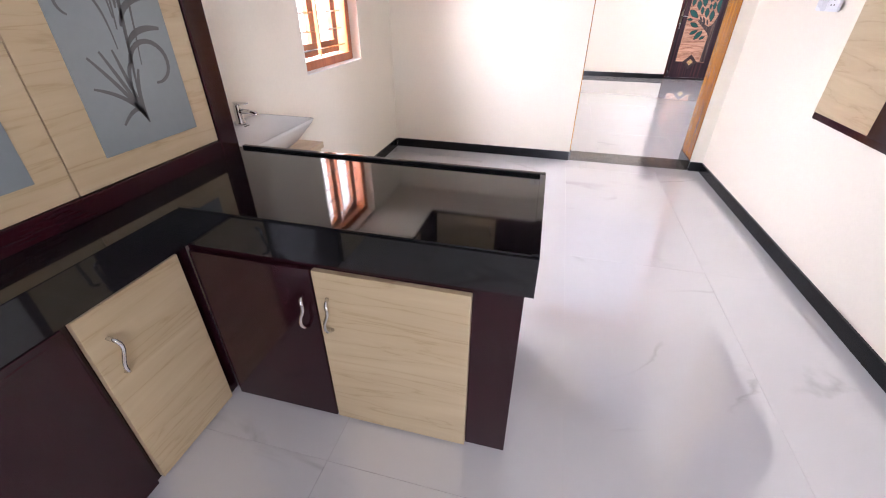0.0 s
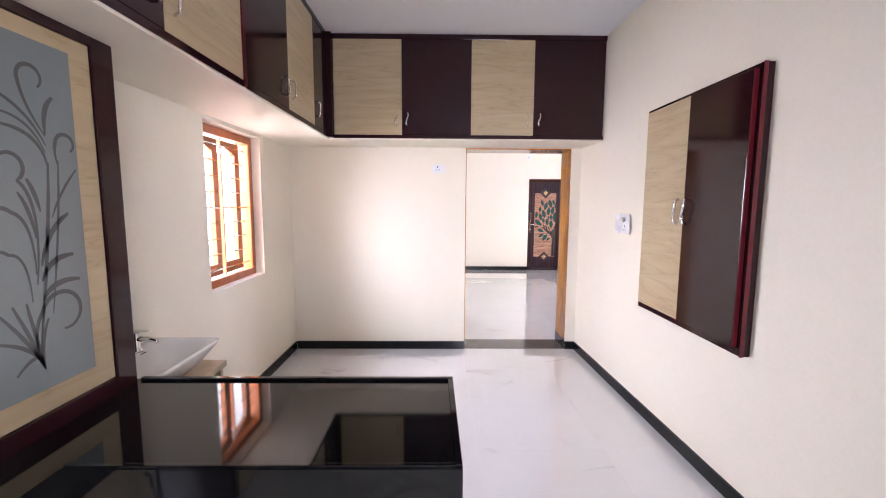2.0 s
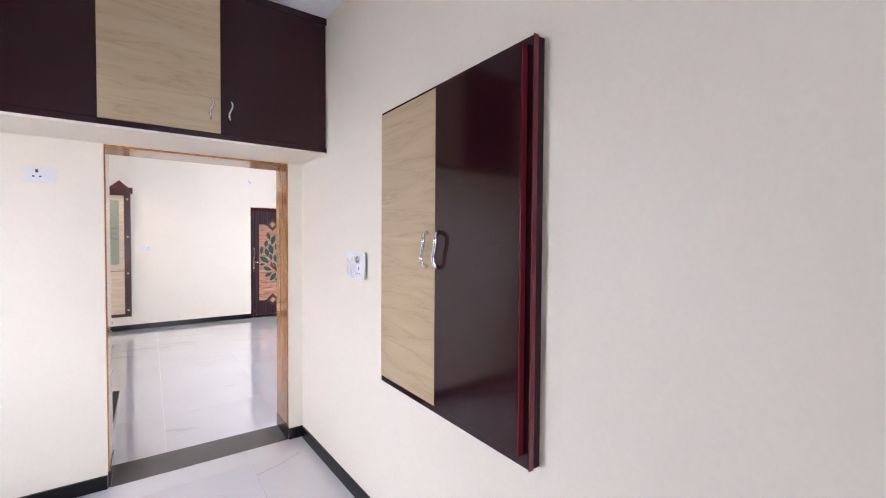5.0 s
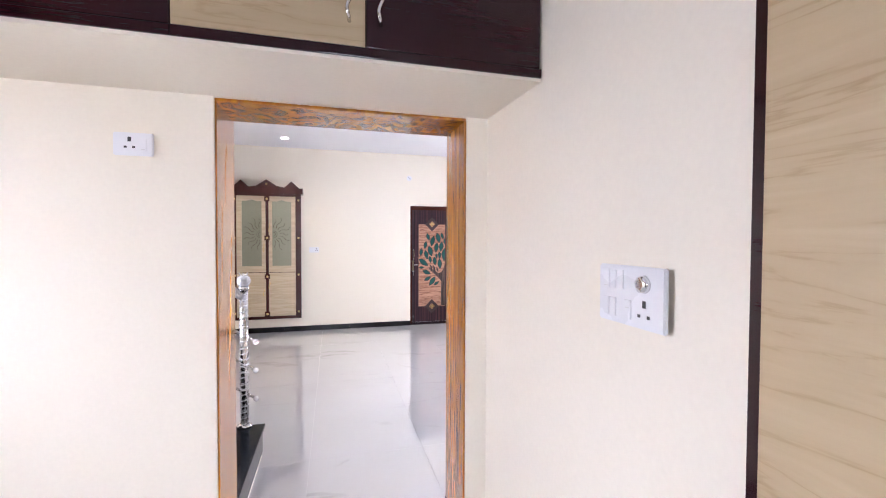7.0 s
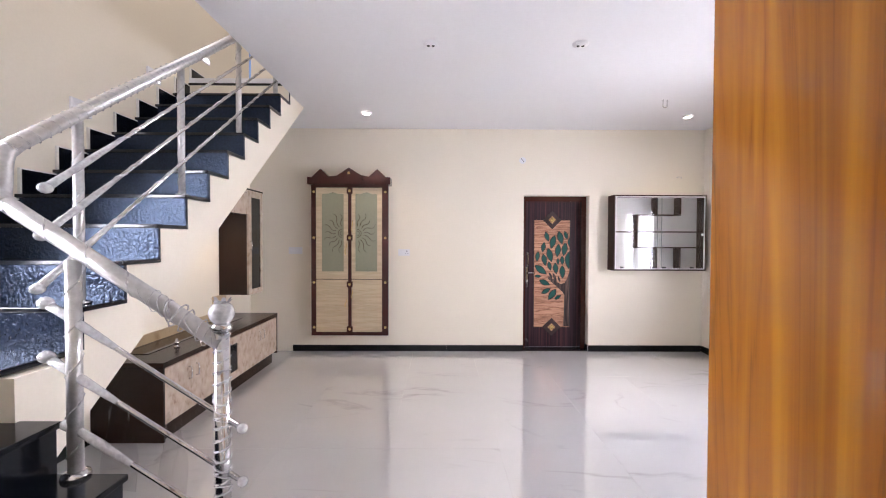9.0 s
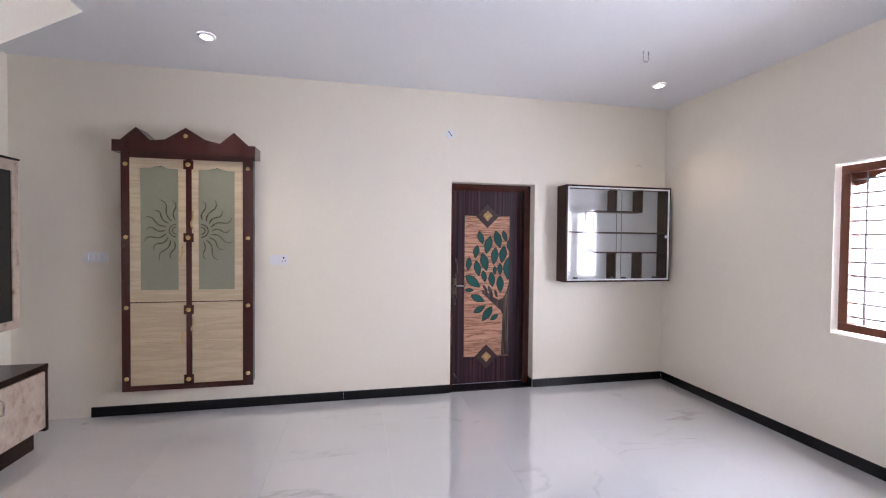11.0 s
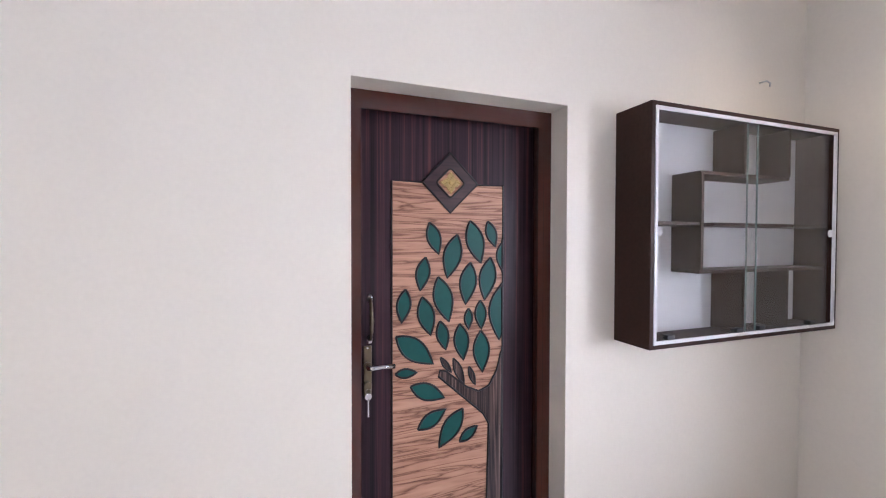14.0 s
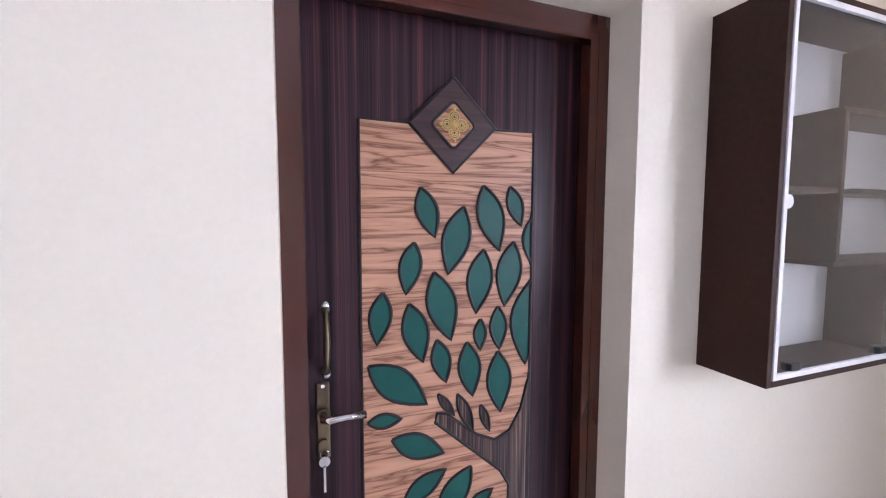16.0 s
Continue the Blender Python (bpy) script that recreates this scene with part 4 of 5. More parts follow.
part("landing", block(WX + 0.001, -0.655, YS, 5.44, LANDING - 0.025, LANDING, 0.004), STEP_STONE, root, "black granite landing slab")
skirt = []
for i in range(11):
    y, z = 5.408 + G * i, LANDING + R * (i + 1)
    part("tread", block(WX + 0.001, SX, y, y + G + 0.03, z - 0.022, z, 0.004), STEP_STONE, root)
    part("riser", block(WX + 0.001, SX - 0.004, y + 0.014, y + 0.032, z - R, z - 0.0225), FILMED, root, "black granite riser under wrinkled film")
    part("stepped_skirting", block(WX + 0.0015, WX + 0.016, y + 0.032, y + G + 0.04, z + 0.0005, z + 0.155), STEP_STONE, root)
    part("skirting_edge", block(WX + 0.0012, WX + 0.018, y + 0.020, y + 0.032, z - 0.03, z + 0.163), PLASTER, root, "thin cream edge strip")
    part("skirting_edge", block(WX + 0.0012, WX + 0.018, y + 0.032, y + G + 0.02, z + 0.1555, z + 0.163), PLASTER, root)

# steel railing, still in its plastic wrap
root = thing("stair_railing", (0.16, 5.14, 0.23), "stainless steel stair railing wrapped in clear plastic", "railing")
RY, RXP = 5.15, -0.68


def wrapped(name, pts, r, label="", wrap=True, rings=9):
    ob = part(name, bar(pts, r, 14), FILMSTEEL if "handrail" in name or name == "post" else STEEL, root, label)
    if wrap:
        a, b = Vector(pts[0]), Vector(pts[-1])
        d = (b - a).normalized()
        rr = max(r) if isinstance(r, (list, tuple)) else r
        u = d.orthogonal().normalized()
        v = d.cross(u)
        n = max(6, int((b - a).length / (0.9 / rings / 6)))
        pts2, k = [], 0
        turns = (b - a).length / (0.9 / rings)
        for i in range(n + 1):
            t = i / n
            ang = t * turns * 2 * math.pi
            pts2.append(a.lerp(b, t) + (u * math.cos(ang) + v * math.sin(ang)) * (rr + 0.0005))
        part("plastic_wrap", bar(pts2, 0.0042, 5), WRAP, ob, "cloudy twisted plastic film")
    return ob


wrapped("newel_post", [(0.162, RY, 0.226), (0.162, RY, 1.18)], 0.028, rings=22)
part("base_flange", bar([(0.162, RY, 0.226), (0.162, RY, 0.24), (0.162, RY, 0.25)], [0.05, 0.046, 0.03], 20), STEEL, root)
part("newel_collar", bar([(0.162, RY, 1.18), (0.162, RY, 1.19), (0.162, RY, 1.2), (0.162, RY, 1.212)], [0.03, 0.037, 0.037, 0.028], 20), STEEL, root)
fin = part("newel_ball", ball((0.162, RY, 1.246), 0.045), WRAP, root, "round finial wrapped in plastic film")
bm = bmesh.new()
random.seed(3)
for k in range(7):
    a = k * 0.9
    p = Vector((0.162 + 0.02 * math.cos(a), RY + 0.02 * math.sin(a), 1.28))
    q = p + Vector((0.015 * math.cos(a), 0.015 * math.sin(a), random.uniform(0.012, 0.03)))
    w = Vector((-math.sin(a), math.cos(a), 0)) * 0.012
    bm.faces.new([bm.verts.new(p + w), bm.verts.new(p - w), bm.verts.new(q - w * 0.3), bm.verts.new(q + w * 0.6)])
bmesh.ops.solidify(bm, geom=bm.faces[:], thickness=0.0015)
part("wrap_end", bm, WRAP, fin)
for k in range(9):
    x0 = 0.115 - 0.028 * k
    z0, sx = 1.135 + 0.644 * (0.16 - x0), random.uniform(-0.03, 0.03)
    loop = [(x0 + sx * math.sin(a) + random.uniform(-0.004, 0.004), RY + 0.036 * math.cos(a), z0 + 0.04 * math.sin(a)) for a in [math.pi * q / 6 for q in range(13)]]
    part("film_strand", bar(loop, random.uniform(0.0012, 0.003), 5), WRAP, root, "twisted strand of plastic film")
for k in range(16):
    z = 0.50 + 0.035 * k + random.uniform(-0.006, 0.006)
    loop = [(0.162 + 0.031 * math.cos(a), RY + 0.031 * math.sin(a), z + 0.012 * math.sin(a + k)) for a in [math.pi * q / 5 for q in range(11)]]
    part("film_strand", bar(loop, random.uniform(0.0015, 0.0035), 5), WRAP, root)
wrapped("post", [(-0.382, RY, 0.636), (-0.382, RY, 1.44)], 0.025, rings=6)
part("base_flange", bar([(-0.382, RY, 0.636), (-0.382, RY, 0.65), (-0.382, RY, 0.66)], [0.048, 0.044, 0.027], 20), STEEL, root)
CORNER = (-0.63, 5.16, 1.645)
wrapped("lower_handrail", [(0.16, RY, 1.135), CORNER], 0.031, rings=5)
part("rail_bend", bar([CORNER, (-0.668, 5.175, 1.675), (RXP, 5.19, 1.71), (RXP, 5.195, 1.80), (RXP, 5.205, 1.842), (RXP, 5.24, 1.878)], 0.031, 14), FILMSTEEL, root)
wrapped("upper_handrail", [(RXP, 5.208, 1.857), (RXP, 8.1, 1.857 + 0.728 * 2.892)], 0.031, rings=16)
low_dir = (Vector(CORNER) - Vector((0.16, RY, 1.135)))
for k, drop in enumerate((0.27, 0.47, 0.67)):
    a = Vector((0.235, RY, 1.135 - drop - 0.075 * low_dir.z / abs(low_dir.x)))
    reach = 0.68 if k < 2 else 0.60
    b = a + low_dir * (reach / abs(low_dir.x) + 0.05)
    b.y = RY
    rod = part("rail_rod", bar([a, b], 0.0095, 10), STEEL, root)
    part("rod_end", ball(a, 0.02, sub=2), WRAP, rod, "rod end wrapped in film")
    part("rod_end", ball(b, 0.024, (1.3, 1, 1), 2), WRAP, rod)
    part("film_sleeve", bar([b, b.lerp(a, 0.1), b.lerp(a, 0.18), b.lerp(a, 0.3), b.lerp(a, 0.36)], [0.018, 0.015, 0.017, 0.013, 0.0098], 9), WRAP, rod, "cloudy film wound round the rod")
slope = 0.728
for k, drop in enumerate((0.22, 0.40, 0.60)):
    y0 = 5.33 - 0.02 * k
    wrapped("rail_rod", [(RXP + 0.03, y0, 1.857 + slope * (y0 - 5.208) - drop), (RXP + 0.03, 8.0, 1.857 + slope * 2.792 - drop)], 0.0095, rings=7)
    part("rod_end", ball((RXP + 0.03, y0, 1.857 + slope * (y0 - 5.208) - drop), 0.024, (1, 1.3, 1), 2), WRAP, root)
    q = [(RXP + 0.03, y0 + d, 1.857 + slope * (y0 + d - 5.208) - drop) for d in (0, 0.12, 0.2, 0.34, 0.42)]
    part("film_sleeve", bar(q, [0.018, 0.015, 0.017, 0.013, 0.0098], 9), WRAP, root, "cloudy film wound round the rod")
for i in (0, 3, 6, 9):
    y, z = 5.408 + G * i + 0.11, LANDING + R * (i + 1)
    wrapped("post", [(RXP, y, z), (RXP, y, 1.857 + slope * (y - 5.208))], 0.021, rings=5)
    part("base_flange", bar([(RXP, y, z), (RXP, y, z + 0.012), (RXP, y, z + 0.02)], [0.042, 0.04, 0.023], 16), STEEL, root)
# loose film hanging from the rods
bm = bmesh.new()
for x, z, w, h in ((-0.02, 0.86, 0.07, 0.28), (-0.22, 0.92, 0.09, 0.33)):
    cols = [[bm.verts.new((x + w * (i / 6 - 0.5) * (1 + 0.5 * j / 8), RY + 0.015 * math.sin(i * 1.7 + j * 0.8), z - h * j / 8 + 0.02 * math.sin(i))) for j in range(9)] for i in range(7)]
    for i in range(6):
        for j in range(8):
            bm.faces.new((cols[i][j], cols[i + 1][j], cols[i + 1][j + 1], cols[i][j + 1])).smooth = True
part("loose_film", bm, FILM, root, "loose clear plastic film hanging")

for y, z in ((5.86, 1.95), (6.62, 2.46), (7.38, 2.99), (8.19, 3.51)):
    root = thing("step_light", (WX, y, z), "small white step light set in the stair wall", "lamp", "step lights")
    part("plate", block(WX + 0.0005, WX + 0.018, y - 0.085, y + 0.085, z - 0.055, z + 0.055, 0.003), WHITEPLASTIC, root)
    part("diffuser", block(WX + 0.0185, WX + 0.022, y - 0.06, y + 0.06, z - 0.045, z - 0.01), LAMP_WHITE, root, "lit diffuser")

# ---- hall ----
root = thing("tv_cabinet", (-1.35, 7.74, 0), "low TV cabinet with beige stone doors and dark brown top", "tv cabinet")
XF = -1.087
part("plinth", block(-1.62, XF - 0.03, 6.70, 8.70, 0.001, 0.122), CHOC, root)
part("body", block(-1.628, XF - 0.022, 6.69, 8.79, 0.123, 0.56), CHOC, root)
part("top_board", block(-1.628, XF + 0.003, 6.67, 8.80, 0.561, 0.6, 0.003), CHOC, root, "dark chocolate brown top board")
part("side_panel", block(-1.628, XF, 8.771, 8.80, 0.10, 0.5605, 0.002), CHOC, root)
part("side_panel", block(-1.628, XF, 6.67, 6.692, 0.001, 0.5605, 0.002), CHOC, root)


def upright_pull(parent, p, out):
    p, o = Vector(p), Vector(out)
    pts = [p + Vector((0, 0, -0.05)), p + Vector((0, 0, -0.045)) + o * 0.022, p + o * 0.026, p + Vector((0, 0, 0.045)) + o * 0.022, p + Vector((0, 0, 0.05))]
    part("handle", bar(pts, 0.0055, 8), STEEL, parent, "satin steel handle")


for y0, y1, hs in ((8.32, 8.769, 8.37), (7.897, 8.318, 8.27), (7.036, 7.378, 7.085), (6.694, 7.034, 6.985)):
    d = part("door", block(XF - 0.021, XF, y0, y1, 0.13, 0.548, 0.002), STONEBOARD, root, "beige stone-patterned door")
    upright_pull(d, (XF, hs, 0.43), (1, 0, 0))
bm = bmesh.new()
for a, b, c, e in ((7.38, 7.895, 0.13, 0.2), (7.38, 7.895, 0.478, 0.548), (7.38, 7.482, 0.2, 0.478), (7.80, 7.895, 0.2, 0.478)):
    box(bm, XF - 0.021, XF, a, b, c, e)
d = part("door", bm, STONEBOARD, root, "beige stone-patterned door with smoked glass")
part("glass", block(XF - 0.015, XF - 0.009, 7.482, 7.80, 0.2, 0.478), SMOKED, d, "smoked dark glass")
upright_pull(d, (XF, 7.43, 0.43), (1, 0, 0))
for x, y in ((-1.27, 7.12), (-1.33, 7.69)):
    part("cable_outlet", bar([(x, y, 0.6), (x, y, 0.612), (x, y, 0.614), (x, y, 0.635), (x, y, 0.637), (x, y, 0.65), (x, y, 0.652), (x, y, 0.675)], [0.022, 0.022, 0.013, 0.013, 0.019, 0.019, 0.012, 0.010], 14), STEEL, root, "steel cable outlet on the top board")
part("cable_tray", block(-1.56, -1.36, 6.9, 8.45, 0.6005, 0.604), GRANITE, root)
root = thing("stone_band", (-1.61, 7.6, 0.6), "tan stone-look band on the wall above the TV cabinet", "wall panel")
part("band", block(-1.629, -1.605, 6.69, 8.57, 0.601, 0.685, 0.002), TAN_STONE, root)
part("upright_band", block(-1.6285, -1.606, 8.30, 8.57, 0.6855, 0.87), TAN_STONE, root)

root = thing("tv_wall_unit", (-1.45, 8.4, 0.87), "beige stone wall unit with dark sides and glass door", "wall cabinet")
part("side_panel", block(-1.628, -1.30, 8.452, 8.474, 0.87, 1.812, 0.002), CHOC, root, "dark brown side panel")
part("body", block(-1.628, -1.302, 8.4745, 8.815, 0.872, 2.10), CHOC, root)
bm = bmesh.new()
for a, b, c, e in ((8.452, 8.53, 0.868, 2.098), (8.775, 8.83, 0.868, 2.098), (8.53, 8.775, 0.868, 0.93), (8.53, 8.775, 2.02, 2.098)):
    box(bm, -1.301, -1.28, a, b, c, e)
d = part("glass_door", bm, STONEBOARD, root, "beige stone-patterned door frame")
part("glass", block(-1.296, -1.290, 8.53, 8.775, 0.93, 2.02), SMOKED, d, "smoked dark glass")
upright_pull(d, (-1.28, 8.49, 1.45), (1, 0, 0))
part("top_body", block(-1.628, -1.302, 7.6, 8.451, 1.813, 2.10), CHOC, root)
for y0, y1 in ((7.602, 8.02), (8.024, 8.449)):
    d = part("flap_door", block(-1.301, -1.28, y0, y1, 1.813, 2.098, 0.002), STONEBOARD, root, "beige stone-patterned flap door")
    part("handle", bar([(-1.28, (y0 + y1) / 2 + 0.03, 2.06), (-1.26, (y0 + y1) / 2 + 0.04, 2.06), (-1.26, (y0 + y1) / 2 + 0.13, 2.06), (-1.28, (y0 + y1) / 2 + 0.14, 2.06)], 0.005, 8), STEEL, d)
part("top_board", block(-1.628, -1.275, 7.59, 8.84, 2.101, 2.116, 0.002), CHOC, root)
part("cabinet_lamp", disc((-1.42, 8.02, 1.8125), 0.035, -0.008, "z", 20), LAMP_ON, root, "lit round cabinet lamp")

solid("wall_plug_hole", disc((-1.631, 7.53, 1.2), 0.032, 0.004, "x", 16), DARKPLASTIC, "round dark cable hole in the cream wall", "hole")

# prayer cupboard
root = thing("prayer_cabinet", (-0.243, 9.18, 0.242), "wine framed cream cupboard with etched glass and peaked crown", "cabinet")
YF = 9.112


def px(u):
    return -0.757 + (u - 157) * 1.027 / 421


def pz(v):
    return 2.265 - (v - 158) * 2.023 / 790


part("body", block(-0.74, 0.253, YF + 0.022, 9.2475, 0.25, 2.27), REDWINE, root)
for a, b, c, e in ((157, 183, 158, 948), (543, 578, 158, 948), (183, 543, 930, 948), (183, 543, 158, 177), (358, 376, 177, 930)):
    part("frame_bar", block(px(a), px(b), YF, YF + 0.0215, pz(e), pz(c), 0.003), REDWINE, root)
crown = [(-0.79, 2.25), (0.30, 2.25), (0.30, 2.345), (0.245, 2.345), (0.13, 2.452), (0.02, 2.352), (-0.09, 2.375), (-0.243, 2.47), (-0.40, 2.365), (-0.51, 2.352), (-0.615, 2.455), (-0.73, 2.345), (-0.79, 2.345)]
part("crown", outline(crown, "y", YF - 0.06, 9.2474), REDWINE, root, "peaked wine red crown board")
for a, b, side in ((183.5, 357.5, 1), (376.5, 542.5, -1)):
    g0, g1 = (215, 334) if side > 0 else (398, 516)
    bm = bmesh.new()
    box(bm, px(a), px(g0), YF + 0.002, YF + 0.0212, pz(652), pz(178))
    box(bm, px(g1), px(b), YF + 0.002, YF + 0.0212, pz(652), pz(178))
    box(bm, px(g0), px(g1), YF + 0.002, YF + 0.0212, pz(652), pz(613))
    arch = [(px(g0), pz(178)), (px(g1), pz(178))] + [(px(g1 + (g0 - g1) * i / 10), pz(214 - 10 * math.sin(math.pi * i / 10) - 3 * math.cos(math.pi * i / 2.5))) for i in range(11)]
    prism(bm, arch, "y", YF + 0.002, YF + 0.0212)
    d = part("glass_door", bm, CREAMWOOD, root, "cream board door with frosted glass")
    part("glass", block(px(g0), px(g1), YF + 0.009, YF + 0.014, pz(613), pz(204)), FROSTGREEN, d, "frosted green-grey glass")
    random.seed(8)
    cx, cz = px(g1 - 8) if side > 0 else px(g0 + 8), pz(415)
    for i in range(9):
        t = math.pi / 2 + side * (0.1 + 0.36 * i)
        r0, r1 = 0.085, 0.27 if i % 2 else 0.235
        pts = [(cx + (r0 + (r1 - r0) * k / 6) * math.cos(t + 0.10 * math.sin(k * 1.1)), YF + 0.0085, cz + (r0 + (r1 - r0) * k / 6) * math.sin(t + 0.10 * math.sin(k * 1.1)) * 1.1) for k in range(7)]
        if all(px(g0) < p[0] < px(g1) for p in pts):
            part("etched_ray", bar(pts, [0.003, 0.006, 0.004, 0.006, 0.004, 0.004, 0.001], 6), ETCHGOLD, d)
    for r in (0.03, 0.055):
        pts = [(cx + r * math.cos(math.pi / 2 + side * math.pi * k / 10), YF + 0.0085, cz + r * math.sin(math.pi / 2 + side * math.pi * k / 10)) for k in range(11)]
        pts = [p for p in pts if px(g0) < p[0] < px(g1)]
        part("etched_ray", bar(pts, 0.004, 6), ETCHGOLD, d)
    hx = px(347) if side > 0 else px(382)
    s_handle(d, (hx, YF + 0.002, pz(497) if side > 0 else pz(378)), (0, -1, 0), 0.15, GOLD, 0.0055)
    d = part("panel_door", block(px(a), px(b), YF + 0.002, YF + 0.0212, pz(929), pz(656), 0.002), CREAMWOOD, root, "cream grained board door")
    s_handle(d, (hx, YF + 0.002, pz(778) if side > 0 else pz(733)), (0, -1, 0), 0.11, GOLD, 0.005)
    random.seed(4)
    for k in range(7):
        v = 712 + 27 * k + random.uniform(-5, 5)
        pts = [(px(a + 18 + (b - a - 36) * i / 8), YF + 0.0022, pz(v + 3 * math.sin(i * 0.8 + k))) for i in range(9)]
        part("carved_line", bar(pts, [0.0005, 0.002, 0.003, 0.003, 0.002, 0.003, 0.003, 0.002, 0.0005], 5), TAN_STONE, d)
for v in (195, 438, 680, 914):
    part("knob_plate", block(px(351), px(383), YF - 0.008, YF - 0.0005, pz(v + 15), pz(v - 15), 0.002), REDWINE, root)
    part("knob", ball((px(367), YF - 0.014, pz(v)), 0.02, (1, 0.6, 1), 2), GOLD, root, "brass stud")
for u in (172, 561):
    for v in (200, 438, 670, 905):
        part("knob", ball((px(u), YF - 0.004, pz(v)), 0.018, (1, 0.6, 1), 2), GOLD, root, "brass stud")
part("knob", ball((-0.243, YF - 0.064, 2.40), 0.018, (1, 0.6, 1), 2), GOLD, root, "brass stud")

# glass display case
root = thing("display_case", (3.87, 9.15, 1.128), "wall display case with sliding glass and dark shelves", "display case")
A0, A1, Z0, Z1, F = 3.25, 4.477, 1.126, 2.128, 9.053
part("back", block(A0 + 0.02, A1 - 0.02, 9.232, 9.2475, Z0 + 0.02, Z1 - 0.02), WHITEBOARD, root, "white back board")
for a, b, c, e in ((A0, A0 + 0.02, Z0, Z1), (A1 - 0.02, A1, Z0, Z1), (A0 + 0.02, A1 - 0.02, Z0, Z0 + 0.02), (A0 + 0.02, A1 - 0.02, Z1 - 0.02, Z1)):
    part("case_board", block(a, b, F, 9.2474, c, e, 0.002), GREYBROWN, root)
for a, b, c, e in ((A0 + 0.019, A0 + 0.033, Z0 + 0.019, Z1 - 0.019), (A1 - 0.033, A1 - 0.019, Z0 + 0.019, Z1 - 0.019), (A0 + 0.033, A1 - 0.033, Z0 + 0.019, Z0 + 0.033), (A0 + 0.033, A1 - 0.033, Z1 - 0.033, Z1 - 0.019)):
    part("white_trim", block(a, b, F - 0.004, F + 0.006, c, e, 0.001), WHITEPLASTIC, root, "slim white trim")
for x, c, e in ((3.84, 1.874, 2.10), (4.15, 1.874, 2.10), (3.575, 1.44, 1.864), (3.84, 1.148, 1.425), (4.15, 1.148, 1.425)):
    part("partition", block(x - 0.008, x + 0.008, F + 0.03, 9.2319, c, e), GREYBROWN, root)
for a, b, z in ((3.567, 4.158, 1.866), (3.567, 4.456, 1.432), (3.65, 4.456, 1.642), (3.272, 3.566, 1.642)):
    part("shelf", block(a, b, F + 0.035, 9.2318, z - 0.008, z + 0.007), GREYBROWN, root)
for a, b, y in ((A0 + 0.03, 3.89, F + 0.008), (3.84, A1 - 0.03, F + 0.018)):
    g = part("sliding_glass", block(a, b, y, y + 0.005, Z0 + 0.031, Z1 - 0.031), PANE, root, "clear sliding glass")
    g.visible_shadow = False
    e = b if y < F + 0.01 else a
    part("glass_edge", block(e - 0.002, e + 0.002, y - 0.0005, y + 0.0055, Z0 + 0.033, Z1 - 0.033), GLASS_EDGE, g, "pale green polished glass edge")
for x in (3.30, 4.43):
    part("finger_pull", bar([(x, F + 0.0075, 1.605), (x, F + 0.003, 1.605)], 0.018, 16), WHITEPLASTIC, root)
for x in (3.37, 3.78, 3.93, 4.3):
    part("glass_clip", block(x - 0.02, x + 0.02, F + 0.001, F + 0.0285, Z0 + 0.0305, Z0 + 0.052, 0.003), DARKPLASTIC, root)

# ceiling lights
for x, y, on in ((0.082, 8.548, 1), (3.949, 8.62, 1), (0.887, 6.821, 0), (2.034, 6.81, 0), (3.449, 6.853, 0)):
    root = thing("ceiling_light", (x, y, H), "lit round recessed ceiling light" if on else "unlit round recessed ceiling light", "lamp", "recessed ceiling lights")
    bm = bmesh.new()
    tube(bm, [(x, y, H - 0.001), (x, y, H - 0.012), (x, y, H - 0.014), (x, y, H - 0.006)], [0.062, 0.06, 0.048, 0.04], 28, False)
    part("trim_ring", bm, WHITEPLASTIC, root)
    part("lens", ball((x, y, H - 0.006), 0.046, (1, 1, 0.35)), LAMP_ON if on else WHITEPLASTIC, root)
    if not on:
        for k in (-1, 1):
            part("lamp_bulb", ball((x + 0.018 * k, y, H - 0.02), 0.013, (1, 1, 0.6), 2), DARKPLASTIC, root)
root = thing("ceiling_hook", (3.365, 8.05, H), "small steel fan hook in the ceiling", "hook")
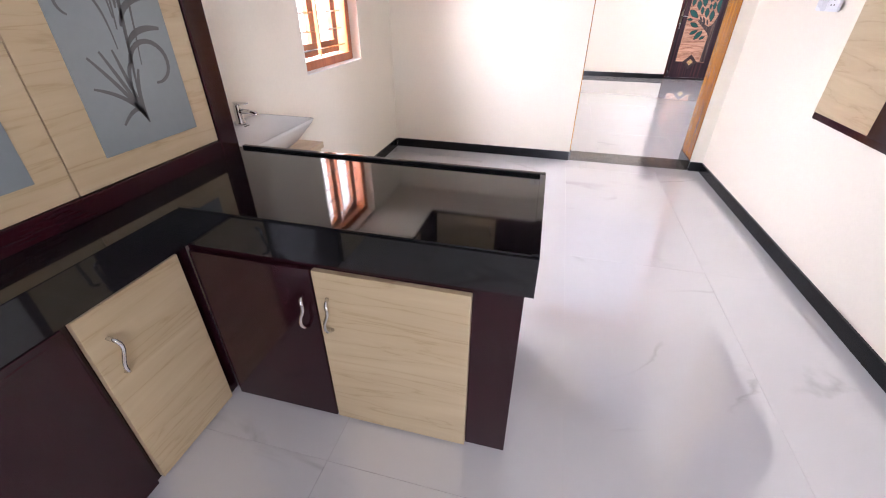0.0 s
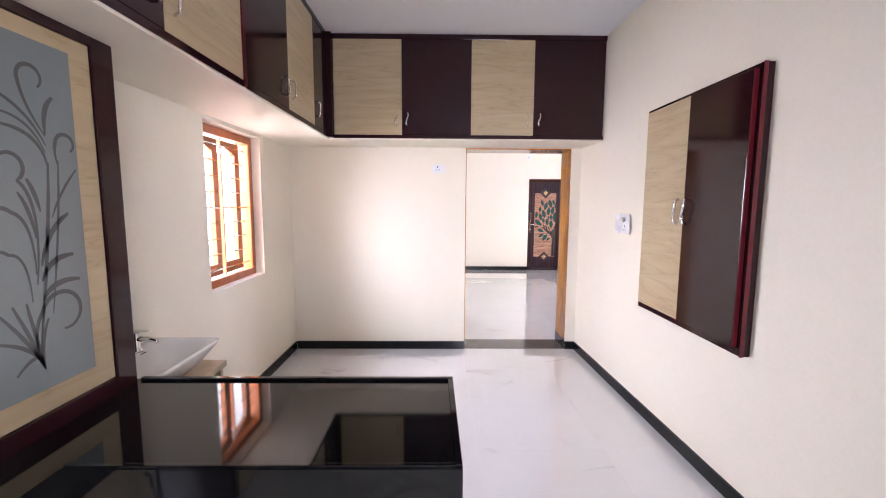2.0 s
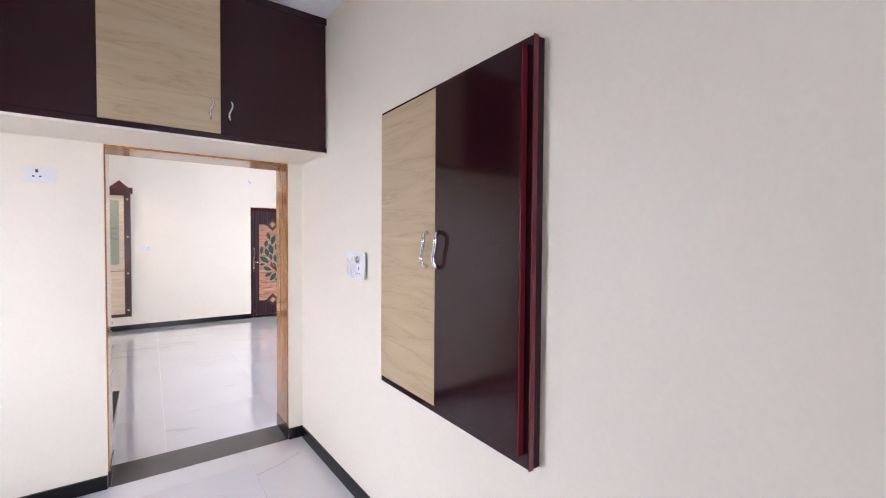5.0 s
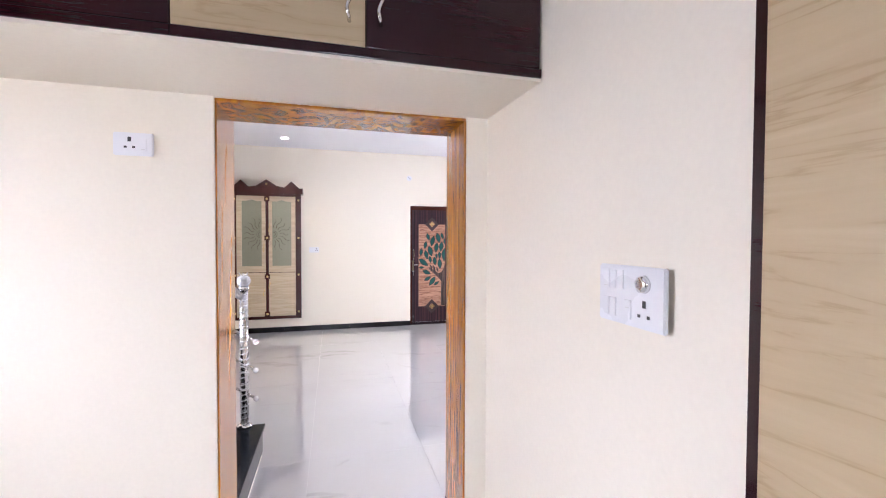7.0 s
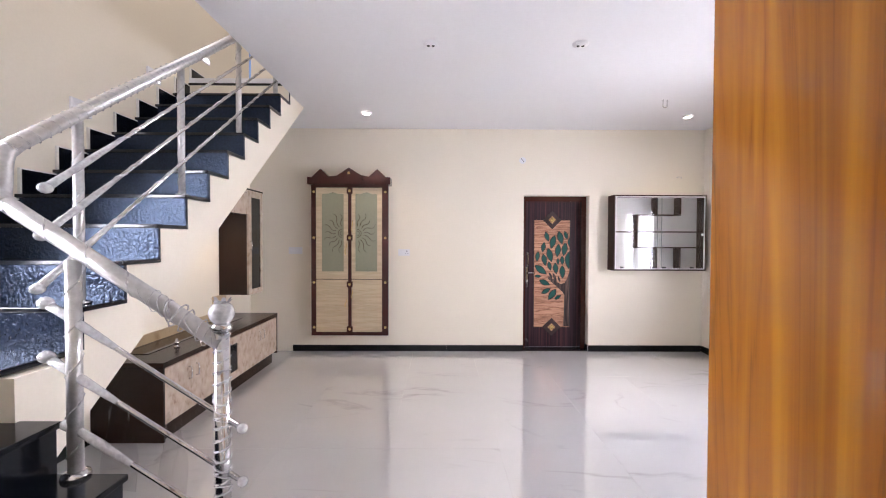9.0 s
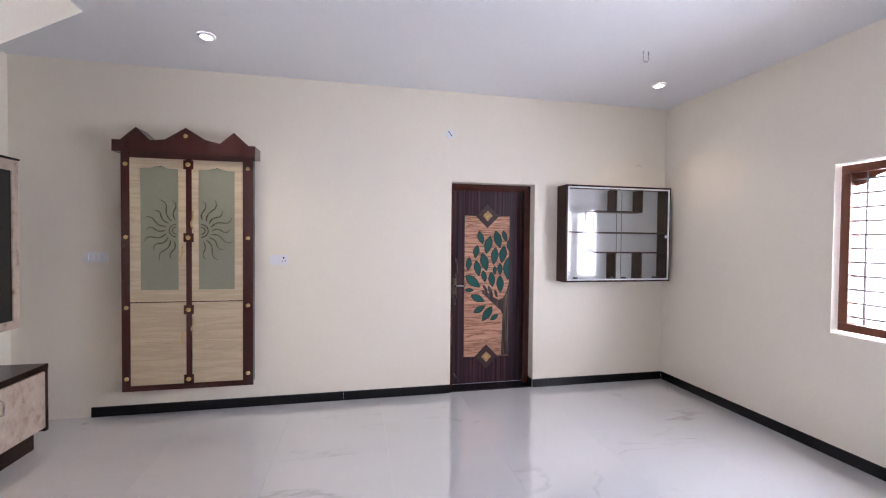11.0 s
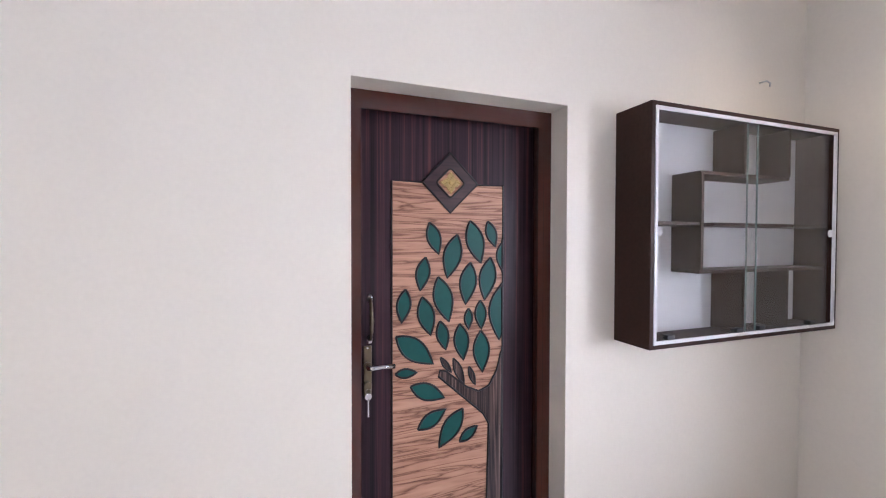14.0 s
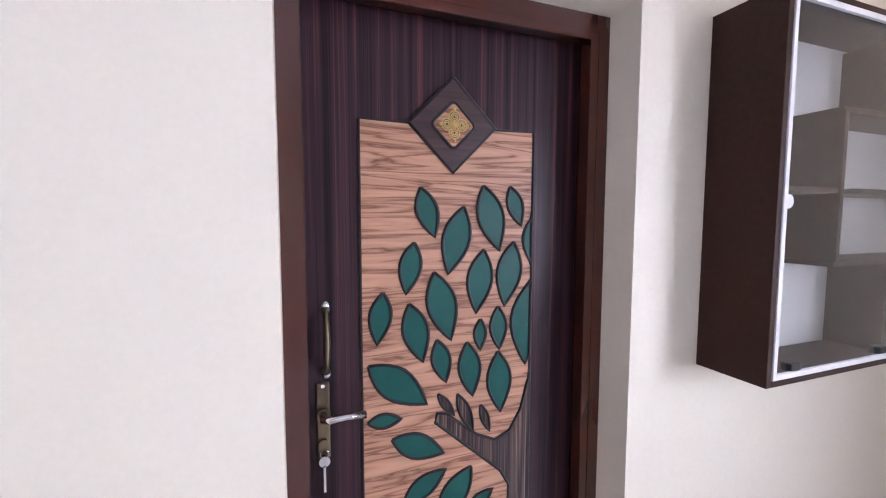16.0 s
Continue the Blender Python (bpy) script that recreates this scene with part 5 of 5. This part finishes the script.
part("rod", bar([(3.34, 8.05, H - 0.001), (3.34, 8.05, H - 0.07), (3.352, 8.05, H - 0.083), (3.372, 8.05, H - 0.083), (3.385, 8.05, H - 0.07), (3.385, 8.05, H - 0.001)], 0.005, 8), STEEL, root)
root = thing("wall_junction_cover", (2.076, 9.248, 2.609), "round white junction cover with a dark slot", "cover plate")
part("cover", disc((2.076, 9.2475, 2.609), 0.045, -0.01, "y", 24), WHITEPLASTIC, root)
part("slot", outline([(2.055, 2.632), (2.060, 2.637), (2.098, 2.588), (2.093, 2.583)], "y", 9.235, 9.237), DARKPLASTIC, root)
solid("wire_stub", bar([(4.185, 9.248, 2.386), (4.185, 9.235, 2.386), (4.21, 9.23, 2.395), (4.24, 9.23, 2.388), (4.245, 9.235, 2.372)], 0.004, 6), GROUT, "short white wire stub sticking out of wall", "wire")

# ---- floor tiles ----
ground = bpy.data.objects["floor"]
tile_mesh = {}
random.seed(21)


def lay(x0, x1, y0, y1, ox, oy, size=(0.8, 0.8)):
    """Tiles on a grid from (ox, oy), cut at the walls."""
    i0, i1 = math.floor((x0 - ox) / size[0]), math.ceil((x1 - ox) / size[0])
    j0, j1 = math.floor((y0 - oy) / size[1]), math.ceil((y1 - oy) / size[1])
    for i in range(i0, i1):
        for j in range(j0, j1):
            a, b = max(x0, ox + i * size[0]), min(x1, ox + (i + 1) * size[0])
            c, e = max(y0, oy + j * size[1]), min(y1, oy + (j + 1) * size[1])
            if b - a < 0.02 or e - c < 0.02:
                continue
            w, h = round(b - a - 0.0012, 3), round(e - c - 0.0012, 3)
            if (w, h) not in tile_mesh:
                tile_mesh[w, h] = mesh_of("tile", block(-w / 2, w / 2, -h / 2, h / 2, -0.006, 0), TILE)
            ob = new("tile", tile_mesh[w, h])
            ob.location = ((a + b) / 2, (c + e) / 2, 0)
            ob.rotation_euler = (random.uniform(-1, 1) * 0.0007, random.uniform(-1, 1) * 0.0007, 0)
            ob.parent = ground


lay(-1.505, 1.72, -2.4, 3.915, 0.27, 0.5, (0.8, 1.6))
lay(-1.63, 4.56, 4.21, 9.248, 0.6, 5.0, (0.8, 1.6))
lay(2.098, 2.994, 9.2485, 9.36, 2.0, 9.0, (1.6, 1.6))
